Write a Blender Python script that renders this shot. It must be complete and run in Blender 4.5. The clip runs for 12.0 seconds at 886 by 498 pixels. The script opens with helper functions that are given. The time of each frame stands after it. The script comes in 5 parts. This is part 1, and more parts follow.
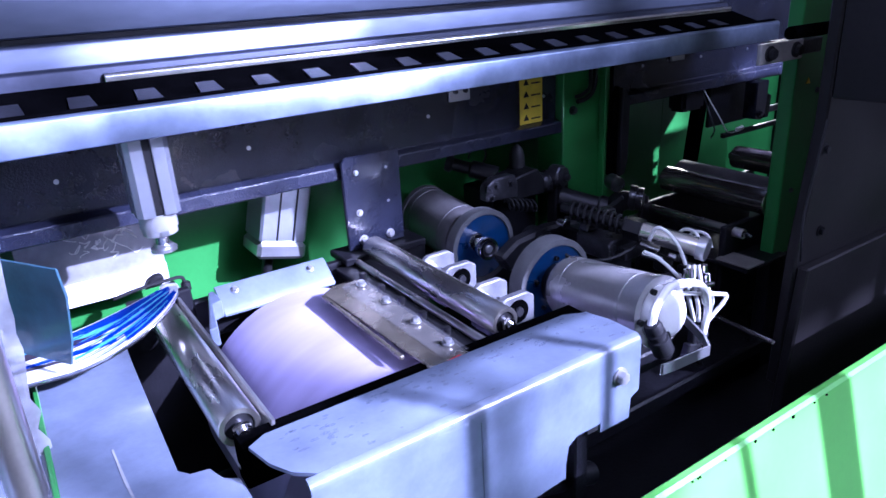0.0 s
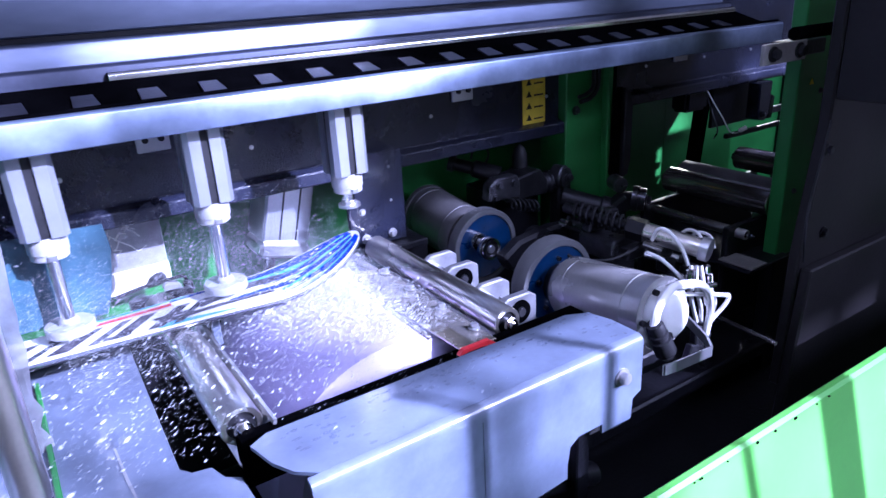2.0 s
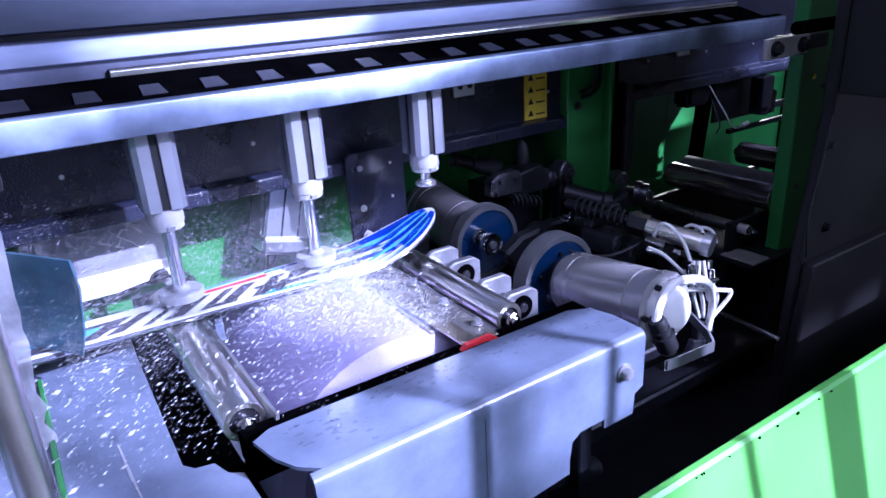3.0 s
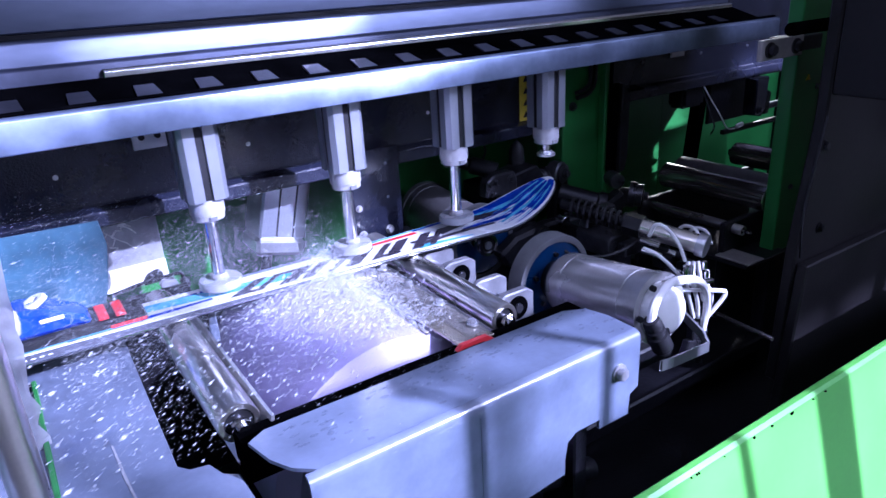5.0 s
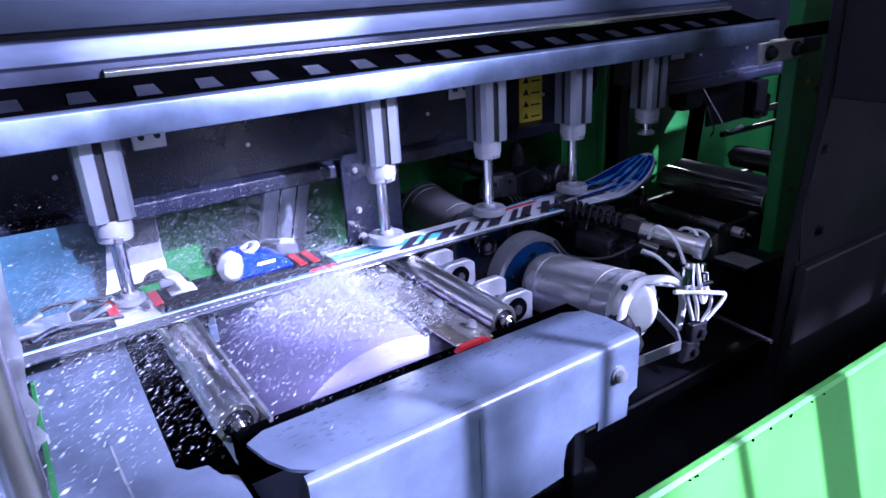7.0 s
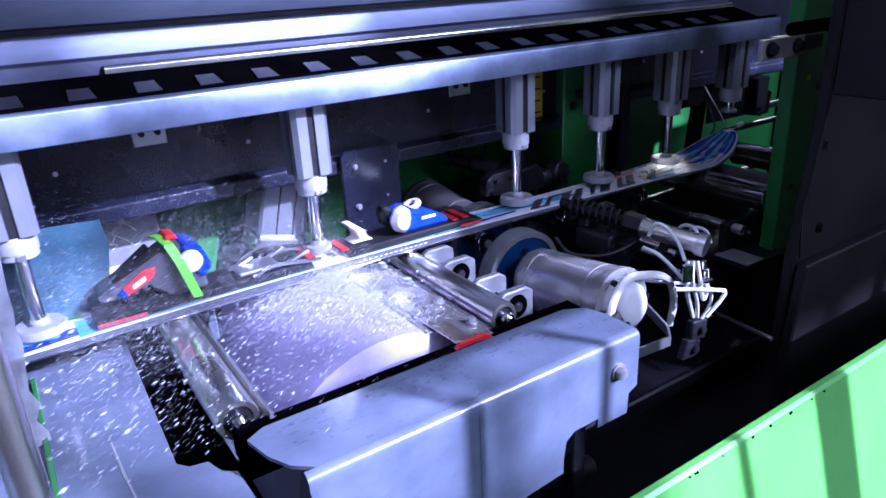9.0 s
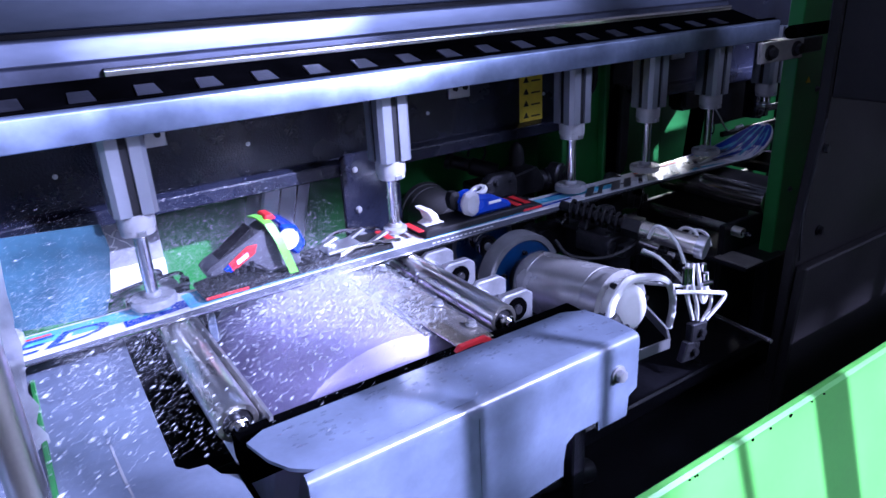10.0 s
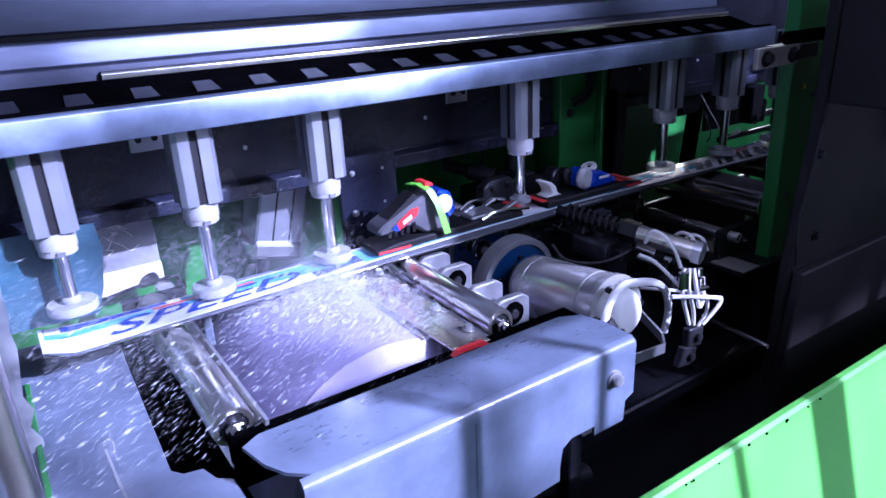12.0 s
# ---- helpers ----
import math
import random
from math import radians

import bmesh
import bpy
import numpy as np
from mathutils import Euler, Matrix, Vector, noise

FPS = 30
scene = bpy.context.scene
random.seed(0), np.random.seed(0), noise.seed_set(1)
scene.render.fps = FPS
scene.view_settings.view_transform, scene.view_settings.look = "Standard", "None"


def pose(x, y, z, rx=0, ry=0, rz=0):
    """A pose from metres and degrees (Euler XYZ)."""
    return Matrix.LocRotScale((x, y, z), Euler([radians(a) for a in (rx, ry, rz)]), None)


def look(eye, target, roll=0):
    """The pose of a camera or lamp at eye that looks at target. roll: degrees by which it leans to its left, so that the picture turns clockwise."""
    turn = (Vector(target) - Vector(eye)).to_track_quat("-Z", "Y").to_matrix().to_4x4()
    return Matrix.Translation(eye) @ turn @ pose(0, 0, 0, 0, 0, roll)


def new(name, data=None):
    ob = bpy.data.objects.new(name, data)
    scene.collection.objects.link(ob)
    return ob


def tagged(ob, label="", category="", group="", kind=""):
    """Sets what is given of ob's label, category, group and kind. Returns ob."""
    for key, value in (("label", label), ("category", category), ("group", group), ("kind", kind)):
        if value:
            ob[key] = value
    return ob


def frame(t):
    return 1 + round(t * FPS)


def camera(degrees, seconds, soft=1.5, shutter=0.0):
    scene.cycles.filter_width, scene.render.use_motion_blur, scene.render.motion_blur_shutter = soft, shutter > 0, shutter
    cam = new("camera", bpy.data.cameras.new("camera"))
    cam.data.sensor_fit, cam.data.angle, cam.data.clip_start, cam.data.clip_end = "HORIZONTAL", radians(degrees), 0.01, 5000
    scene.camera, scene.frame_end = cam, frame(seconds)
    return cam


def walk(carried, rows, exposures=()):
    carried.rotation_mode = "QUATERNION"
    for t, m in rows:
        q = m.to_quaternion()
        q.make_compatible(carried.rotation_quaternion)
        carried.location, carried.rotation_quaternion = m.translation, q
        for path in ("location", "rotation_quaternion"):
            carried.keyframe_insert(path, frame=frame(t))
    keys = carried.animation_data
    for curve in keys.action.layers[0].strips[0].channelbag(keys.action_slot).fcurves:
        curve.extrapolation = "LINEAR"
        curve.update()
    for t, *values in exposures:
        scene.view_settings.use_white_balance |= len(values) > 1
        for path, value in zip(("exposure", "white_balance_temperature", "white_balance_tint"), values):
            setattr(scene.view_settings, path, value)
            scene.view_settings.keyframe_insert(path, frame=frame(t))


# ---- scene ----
cam = camera(66.0, 12.0, shutter=0.4)
EYE = (0.0, 0.0, 1.4)
TURNS = [(0, 68.627, 3.115, -34.03), (0.5, 68.589, 3.052, -33.891), (1, 68.781, 3.117, -33.953), (1.5, 68.766, 3.064, -33.919),
         (2, 68.63, 3.01, -33.781), (2.5, 68.307, 3.133, -33.572), (3, 68.282, 3.172, -33.675), (5, 68.315, 3.048, -34.047),
         (5.5, 68.206, 3.002, -33.881), (6, 68.127, 3.042, -33.908), (6.5, 68.281, 2.95, -33.91), (7, 68.434, 2.83, -34.013),
         (9, 68.177, 2.799, -33.972), (9.5, 68.204, 2.789, -33.963), (10, 68.391, 2.79, -33.993), (10.5, 68.405, 2.803, -34.037),
         (11, 68.357, 2.712, -34.037), (11.5, 68.607, 2.558, -34.111), (12, 68.733, 2.539, -34.173)]
walk(cam, [(t, pose(*EYE, rx, ry, rz)) for t, rx, ry, rz in TURNS], [(0, 1.22, 4800, 20), (1.6, 1.14, 4800, 20), (3, 0.78, 4800, 20), (12, 0.60, 4800, 20)])

# ---- light ----
world = bpy.data.worlds.new("hall_daylight")
scene.world = world
world.use_nodes = True
SUN_WAY = Vector((-0.60, 1.0, -0.655)).normalized()
sky = world.node_tree.nodes.new("ShaderNodeTexSky")
sky.sky_type, sky.sun_disc = "NISHITA", False
sky.sun_elevation, sky.sun_rotation = math.asin(-SUN_WAY.z), math.atan2(-SUN_WAY.x, -SUN_WAY.y)
back = world.node_tree.nodes["Background"]
back.inputs["Strength"].default_value = 0.1
world.node_tree.links.new(sky.outputs["Color"], back.inputs["Color"])


def lamp(name, kind, energy, m, color, angle=0.0, size=(0, 0)):
    data = bpy.data.lights.new(name, kind)
    data.energy, data.color = energy, color
    if kind == "SUN":
        data.angle = angle
    else:
        data.shape, data.size, data.size_y = "RECTANGLE", size[0], size[1]
    ob = new(name, data)
    ob.matrix_world = m
    return ob


lamp("sun", "SUN", 8.0, look((0, 0, 6), Vector((0, 0, 6)) + SUN_WAY), (0.91, 0.81, 1.0), angle=radians(1.0))
lamp("window_daylight", "AREA", 105.0, look((2.4, -2.42, 3.2), (0.4, 0.8, 1.0)), (0.88, 0.81, 1.0), size=(1.9, 1.5))
# unseen lamp, added to brighten stone and rail from above
lamp("unseen_tube_light", "AREA", 1.0, look((0.35, 0.44, 1.72), (0.35, 0.90, 1.0)), (0.90, 0.82, 1.0), size=(0.95, 0.035))
# added source, out of view, for the cream highlights on the transport rollers
lamp("added_side_daylight", "AREA", 95.0, look((5.8, 4.2, 2.4), (1.3, 0.85, 1.0)), (1.0, 0.84, 0.62), size=(1.6, 1.4))


# ---- materials ----
def mat(name, base, rough=0.5, metal=0.0, vary=0.15, scale=14.0, bump=0.15, fine=160.0, rvary=0.12, coat=0.0, stretch=(1, 1, 1), stain=None, alpha=None, trans=0.0, rand=0.0, spec=0.5):
    m = bpy.data.materials.new(name)
    m.use_nodes = True
    n, ln = m.node_tree.nodes, m.node_tree.links.new
    b = n["Principled BSDF"]
    co = n.new("ShaderNodeTexCoord")
    mp = n.new("ShaderNodeMapping")
    mp.inputs["Scale"].default_value = stretch
    ln(co.outputs["Object"], mp.inputs["Vector"])
    big = n.new("ShaderNodeTexNoise")
    big.inputs["Scale"].default_value, big.inputs["Detail"].default_value = scale, 6
    small = n.new("ShaderNodeTexNoise")
    small.inputs["Scale"].default_value, small.inputs["Detail"].default_value = fine, 4
    ln(mp.outputs["Vector"], big.inputs["Vector"])
    ln(mp.outputs["Vector"], small.inputs["Vector"])
    ramp = n.new("ShaderNodeValToRGB")
    ramp.color_ramp.elements[0].position, ramp.color_ramp.elements[1].position = 0.32, 0.68
    lo = [c * (1 - vary) for c in base]
    hi = [min(1, c * (1 + vary)) for c in base]
    ramp.color_ramp.elements[0].color = (*(stain or lo), 1)
    ramp.color_ramp.elements[1].color = (*hi, 1)
    ln(big.outputs["Fac"], ramp.inputs["Fac"])
    mix = n.new("ShaderNodeMixRGB")
    mix.blend_type = "MULTIPLY"
    mix.inputs["Fac"].default_value = vary
    ln(ramp.outputs["Color"], mix.inputs["Color1"])
    ln(small.outputs["Fac"], mix.inputs["Color2"])
    out = mix.outputs["Color"]
    if rand:
        info = n.new("ShaderNodeObjectInfo")
        hsv = n.new("ShaderNodeHueSaturation")
        rng = n.new("ShaderNodeMapRange")
        rng.inputs["To Min"].default_value, rng.inputs["To Max"].default_value = 1 - rand, 1 + rand
        ln(info.outputs["Random"], rng.inputs["Value"])
        ln(rng.outputs["Result"], hsv.inputs["Value"])
        ln(out, hsv.inputs["Color"])
        out = hsv.outputs["Color"]
    ln(out, b.inputs["Base Color"])
    rr = n.new("ShaderNodeMapRange")
    rr.inputs["To Min"].default_value, rr.inputs["To Max"].default_value = max(0.02, rough - rvary), min(1, rough + rvary)
    ln(big.outputs["Fac"], rr.inputs["Value"])
    ln(rr.outputs["Result"], b.inputs["Roughness"])
    b.inputs["Metallic"].default_value = metal
    b.inputs["Specular IOR Level"].default_value = spec
    b.inputs["Coat Weight"].default_value = coat
    b.inputs["Coat Roughness"].default_value = 0.12
    b.inputs["Transmission Weight"].default_value = trans
    if alpha is not None:
        b.inputs["Alpha"].default_value = alpha
    if bump:
        bp = n.new("ShaderNodeBump")
        bp.inputs["Strength"].default_value, bp.inputs["Distance"].default_value = bump, 0.002
        ln(small.outputs["Fac"], bp.inputs["Height"])
        ln(bp.outputs["Normal"], b.inputs["Normal"])
    return m


ALU = mat("milled_aluminium", (0.62, 0.63, 0.66), 0.34, 0.9, 0.12, 9, 0.06, 240)
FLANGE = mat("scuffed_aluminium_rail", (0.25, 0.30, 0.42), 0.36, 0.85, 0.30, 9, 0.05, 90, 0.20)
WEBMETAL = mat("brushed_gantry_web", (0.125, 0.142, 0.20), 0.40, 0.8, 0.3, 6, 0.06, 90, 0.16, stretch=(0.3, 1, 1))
CYLALU = mat("anodised_profile", (0.46, 0.485, 0.55), 0.33, 0.75, 0.08, 12, 0.03, 200)
CHROME = mat("polished_chrome", (0.76, 0.76, 0.78), 0.14, 1.0, 0.05, 20, 0.01, 300, 0.05)
ROLLER = mat("ground_steel_roller", (0.86, 0.83, 0.76), 0.28, 1.0, 0.14, 9, 0.04, 260, 0.08, stretch=(1, 0.25, 1))
DARKSTEEL = mat("oily_dark_steel", (0.032, 0.032, 0.036), 0.38, 0.7, 0.4, 22, 0.25, 130)
BLACKWET = mat("wet_black_paint", (0.010, 0.010, 0.013), 0.36, 0.0, 0.3, 16, 0.30, 140, 0.12, spec=0.28)
NAVY = mat("wet_dark_navy_paint", (0.014, 0.016, 0.030), 0.24, 0.0, 0.35, 10, 0.6, 330, 0.14, coat=0.2, spec=0.4)
GREY = mat("blue_grey_enamel", (0.150, 0.178, 0.245), 0.34, 0.0, 0.24, 12, 0.12, 110, 0.16, coat=0.35)
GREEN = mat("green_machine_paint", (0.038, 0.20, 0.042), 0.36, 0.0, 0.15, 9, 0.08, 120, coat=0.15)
# the machine's green, lightened to put sunlight into the cover's colour
GREEN_SUNLIT = mat("sunlit_green_cover_paint", (0.17, 0.56, 0.095), 0.42, 0.0, 0.10, 6, 0.04, 120, coat=0.1)
STONE = mat("white_grinding_stone", (0.42, 0.37, 0.62), 0.55, 0.0, 0.16, 9, 0.35, 420, 0.08, stretch=(0.5, 2.2, 0.5))
WHITEPL = mat("white_plastic", (0.78, 0.78, 0.77), 0.40, 0.0, 0.06, 20, 0.04, 160)
PADPL = mat("milky_plastic_pad", (0.42, 0.43, 0.46), 0.28, 0.0, 0.12, 24, 0.05, 160, alpha=0.72)
MATTE = mat("matte_black_channel", (0.0012, 0.0012, 0.0015), 0.7, 0.0, 0.3, 25, 0.2, 200, spec=0.0)
RUBBER = mat("black_rubber", (0.012, 0.012, 0.014), 0.55, 0.0, 0.3, 25, 0.2, 200, spec=0.3)
BLUEDISC = mat("blue_disc_enamel", (0.007, 0.036, 0.115), 0.30, 0.0, 0.3, 18, 0.06, 140, coat=0.2)
GRIT = mat("grey_abrasive", (0.115, 0.118, 0.125), 0.75, 0.0, 0.18, 30, 0.4, 420)
MOTOR = mat("pale_grey_motor_paint", (0.46, 0.46, 0.465), 0.27, 0.5, 0.2, 7, 0.04, 140, 0.06, coat=0.3, stain=(0.36, 0.355, 0.345))
BLOCKALU = mat("grey_bearing_casting", (0.30, 0.305, 0.33), 0.42, 0.7, 0.25, 24, 0.15, 150)
YELLOW = mat("yellow_label", (0.80, 0.62, 0.04), 0.5, 0.0, 0.12, 40, 0.05, 200)
TEAL = mat("teal_plastic_flap", (0.052, 0.120, 0.170), 0.40, 0.0, 0.35, 16, 0.25, 90, alpha=0.78)
CURTAIN = mat("milky_torn_curtain", (0.42, 0.43, 0.46), 0.4, 0.0, 0.35, 26, 0.7, 45, alpha=0.85)
HOSE = mat("white_air_hose", (0.80, 0.80, 0.80), 0.32, 0.0, 0.05, 30, 0.02, 200)
HALL = mat("hall_plaster", (0.50, 0.50, 0.52), 0.8, 0.0, 0.15, 1.5, 0.1, 30)
HALLFLOOR = mat("grey_concrete", (0.27, 0.27, 0.27), 0.7, 0.0, 0.25, 2, 0.2, 40)


# ---- mesh helpers ----
ORIGIN = {}


def thing(name, at, label, category, group="", kind=""):
    ob = new(name)
    ob.location = at
    ob.empty_display_size = 0.03
    ORIGIN[ob.name] = Vector(at)
    return tagged(ob, label, category, group, kind)


def link(name, bm, material, org, smooth):
    me = bpy.data.meshes.new(name)
    bmesh.ops.recalc_face_normals(bm, faces=bm.faces)
    bm.transform(Matrix.Translation(-org))
    bm.to_mesh(me)
    bm.free()
    me.materials.append(material)
    if smooth:
        me.polygons.foreach_set("use_smooth", [True] * len(me.polygons))
        me.set_sharp_from_angle(angle=radians(32))
    return new(name, me)


def part(name, bm, material, parent, label="", smooth=True):
    """One mesh under a thing or a part, given in the place's own coordinates."""
    org = ORIGIN[parent.name]
    ob = link(name, bm, material, org, smooth)
    ob.parent = parent
    ORIGIN[ob.name] = org
    return tagged(ob, label)


def solid(name, bm, material, label, category, at=None, group="", kind="", smooth=True):
    """A thing, or a piece of the setting, that is one mesh."""
    if at is None:
        co = np.array([v.co[:] for v in bm.verts])
        at = (*((co.min(0) + co.max(0)) / 2)[:2], co[:, 2].min())
    ob = link(name, bm, material, Vector(at), smooth)
    ob.location = at
    ORIGIN[ob.name] = Vector(at)
    return tagged(ob, label, category, group, kind)


def bevelled(bm, verts, width, segments=1):
    if width:
        edges = list({e for v in verts for e in v.link_edges if len(e.link_faces) == 2 and e.calc_face_angle(0) > 0.5})
        bmesh.ops.bevel(bm, geom=edges, offset=width, segments=segments, affect="EDGES", clamp_overlap=True)


def box(x0, x1, y0, y1, z0, z1, b=0.0015, bm=None, segments=1):
    bm = bm or bmesh.new()
    m = Matrix.LocRotScale(((x0 + x1) / 2, (y0 + y1) / 2, (z0 + z1) / 2), None, (x1 - x0, y1 - y0, z1 - z0))
    g = bmesh.ops.create_cube(bm, size=1, matrix=m)
    bevelled(bm, g["verts"], b, segments)
    return bm


def frame_to(p0, p1):
    d = Vector(p1) - Vector(p0)
    return Matrix.Translation((Vector(p0) + Vector(p1)) / 2) @ d.to_track_quat("Z", "Y").to_matrix().to_4x4(), d.length


def cyl(p0, p1, r, r2=None, seg=28, b=0.0, bm=None):
    bm = bm or bmesh.new()
    m, length = frame_to(p0, p1)
    g = bmesh.ops.create_cone(bm, cap_ends=True, segments=seg, radius1=r, radius2=r if r2 is None else r2, depth=length, matrix=m)
    if b:
        caps = [e for v in g["verts"] for e in v.link_edges if len(e.link_faces) == 2 and e.calc_face_angle(0) > 1.0]
        bmesh.ops.bevel(bm, geom=list(set(caps)), offset=b, segments=2, affect="EDGES", clamp_overlap=True)
    return bm


def lathe(p0, p1, profile, seg=40, bm=None, close=False):
    """Turned round the line from p0 to p1; profile: (share of the length, radius)."""
    bm = bm or bmesh.new()
    m, length = frame_to(p0, p1)
    rings = []
    for s, r in profile:
        rings.append([bm.verts.new(m @ Vector((r * math.cos(2 * math.pi * k / seg), r * math.sin(2 * math.pi * k / seg), (s - 0.5) * length))) for k in range(seg)])
    pairs = list(zip(rings, rings[1:])) + ([(rings[-1], rings[0])] if close else [])
    for a, c in pairs:
        for k in range(seg):
            bm.faces.new((a[k], a[(k + 1) % seg], c[(k + 1) % seg], c[k]))
    if not close:
        bm.faces.new(rings[0])
        bm.faces.new(rings[-1])
    return bm


def prism(points, axis, a, c, b=0.0, bm=None):
    """A flat outline in the two other axes, pulled along one axis from a to c."""
    bm = bm or bmesh.new()
    def at(u, v, w):
        return {"x": (w, u, v), "y": (u, w, v), "z": (u, v, w)}[axis]
    lo = [bm.verts.new(at(u, v, a)) for u, v in points]
    hi = [bm.verts.new(at(u, v, c)) for u, v in points]
    bm.faces.new(lo)
    bm.faces.new(hi[::-1])
    n = len(points)
    for k in range(n):
        bm.faces.new((lo[k], hi[k], hi[(k + 1) % n], lo[(k + 1) % n]))
    bmesh.ops.recalc_face_normals(bm, faces=bm.faces)
    bevelled(bm, lo + hi, b)
    return bm


def pipe(points, r, seg=8, steps=6, bm=None):
    """A round hose through the points."""
    bm = bm or bmesh.new()
    pts = [Vector(p) for p in points]
    ext = [2 * pts[0] - pts[1]] + pts + [2 * pts[-1] - pts[-2]]
    path = []
    for k in range(1, len(ext) - 2):
        p0, p1, p2, p3 = ext[k - 1:k + 3]
        for j in range(steps):
            t = j / steps
            path.append(0.5 * (2 * p1 + (p2 - p0) * t + (2 * p0 - 5 * p1 + 4 * p2 - p3) * t * t + (3 * p1 - p0 - 3 * p2 + p3) * t ** 3))
    path.append(pts[-1])
    rings, side = [], None
    for k, p in enumerate(path):
        d = (path[min(k + 1, len(path) - 1)] - path[max(k - 1, 0)]).normalized()
        side = (d.orthogonal() if side is None else side - d * side.dot(d)).normalized()
        up = d.cross(side)
        rings.append([bm.verts.new(p + r * (math.cos(2 * math.pi * j / seg) * side + math.sin(2 * math.pi * j / seg) * up)) for j in range(seg)])
    for a, c in zip(rings, rings[1:]):
        for j in range(seg):
            bm.faces.new((a[j], a[(j + 1) % seg], c[(j + 1) % seg], c[j]))
    bm.faces.new(rings[0])
    bm.faces.new(rings[-1])
    return bm


def bolt(parent, p, way, r=0.006, material=None, label="hexagonal bolt head"):
    """A hexagon head on its washer; way: the direction in which it stands out."""
    p, way = Vector(p), Vector(way).normalized()
    bm = cyl(p, p + way * r * 0.3, r * 1.35, seg=18)
    cyl(p + way * r * 0.3, p + way * r * 1.2, r, seg=6, b=r * 0.12, bm=bm)
    return part("bolt", bm, material or ALU, parent, label)


# ---- hall round the machine ----
def hall():
    solid("floor", box(-5, 6, -2.6, 5, -0.1, 0, 0), HALLFLOOR, "grey concrete workshop floor", "floor", kind="structure")
    solid("ceiling", box(-5, 6, -2.6, 5, 4.6, 4.7, 0), HALL, "grey hall ceiling", "ceiling", kind="structure")
    solid("wall_west", box(-5.1, -5, -2.6, 5, 0, 4.6, 0), HALL, "plain plastered hall wall", "wall", kind="structure")
    bm = box(6, 6.1, -2.6, 3.4, 0, 4.6, 0)
    box(6, 6.1, 4.95, 5, 0, 4.6, 0, bm)
    box(6, 6.1, 3.4, 4.95, 0, 1.6, 0, bm)
    box(6, 6.1, 3.4, 4.95, 3.2, 4.6, 0, bm)
    solid("wall_east", bm, HALL, "plastered hall wall with an added side window", "wall", kind="structure")
    # unseen window, added where the transport rollers mirror it
    side = thing("added_window_2", (6.05, 4.175, 1.6), "unseen hall side window, added for the roller highlights", "window", kind="structure")
    part("mullion", box(6.02, 6.08, 4.155, 4.195, 1.6, 3.2, 0), DARKSTEEL, side)
    part("mullion", box(6.03, 6.07, 3.4, 4.155, 2.38, 2.42, 0), DARKSTEEL, side)
    part("mullion", box(6.03, 6.07, 4.195, 4.95, 2.38, 2.42, 0), DARKSTEEL, side)
    solid("wall_north", box(-5, 6, 5, 5.1, 0, 4.6, 0), HALL, "plain plastered hall wall", "wall", kind="structure")
    x0, x1, z0, z1 = 1.40, 3.40, 2.42, 3.95
    bm = box(-5, x0, -2.72, -2.6, 0, 4.6, 0)
    # second opening at x 3.75 to 4.15, unseen, added for a sun patch
    box(x1, 3.75, -2.72, -2.6, 0, 4.6, 0, bm)
    box(4.15, 6, -2.72, -2.6, 0, 4.6, 0, bm)
    box(3.75, 4.15, -2.72, -2.6, 0, 3.20, 0, bm)
    box(3.75, 4.15, -2.72, -2.6, 3.65, 4.6, 0, bm)
    box(x0, x1, -2.72, -2.6, 0, z0, 0, bm)
    box(x0, x1, -2.72, -2.6, z1, 4.6, 0, bm)
    solid("wall_south", bm, HALL, "plastered hall wall with a barred window and an added sun opening", "wall", kind="structure")
    win = thing("window_1", ((x0 + x1) / 2, -2.66, z0), "barred hall window with small panes", "window", kind="structure")
    for k in (0, 1, 2, 3, 5, 6, 7):
        x = x0 + 0.05 + k * (x1 - x0 - 0.1) / 7
        part("mullion", box(x - 0.016, x + 0.016, -2.68, -2.64, z0, z1, 0), DARKSTEEL, win)
    # unseen boards, added to keep the sun off the rail's right and the hood
    part("sun_block_board", box(2.68, 2.928, -2.637, -2.612, 3.42, z1 - 0.002, 0.002), DARKSTEEL, win, "dark added board blocking the sun in part of the window")
    part("sun_block_board", box(2.93, x1 - 0.002, -2.637, -2.612, 2.90, z1 - 0.002, 0.002), DARKSTEEL, win, "dark added board blocking the sun in part of the window")
    for k in (0, 1, 3):
        z = z0 + k * (z1 - z0) / 3
        part("mullion", box(x0, x1, -2.695, -2.683, z - 0.014, z + 0.014, 0), DARKSTEEL, win)


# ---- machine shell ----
def unseen_tube_lamp():
    """An unseen lamp above the working opening, assumed from the long rail highlight."""
    t = thing("unseen_tube_lamp", (0.22, 0.42, 1.74), "slim unseen tube lamp above the working opening", "lamp")
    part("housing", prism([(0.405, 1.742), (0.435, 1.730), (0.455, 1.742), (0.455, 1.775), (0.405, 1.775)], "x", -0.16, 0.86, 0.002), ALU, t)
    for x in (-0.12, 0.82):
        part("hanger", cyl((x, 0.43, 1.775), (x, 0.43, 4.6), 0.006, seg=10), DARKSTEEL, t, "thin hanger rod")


HOOD = mat("dull_black_hood", (0.013, 0.0115, 0.012), 0.5, 0.0, 0.45, 5, 0.12, 140, spec=0.3)


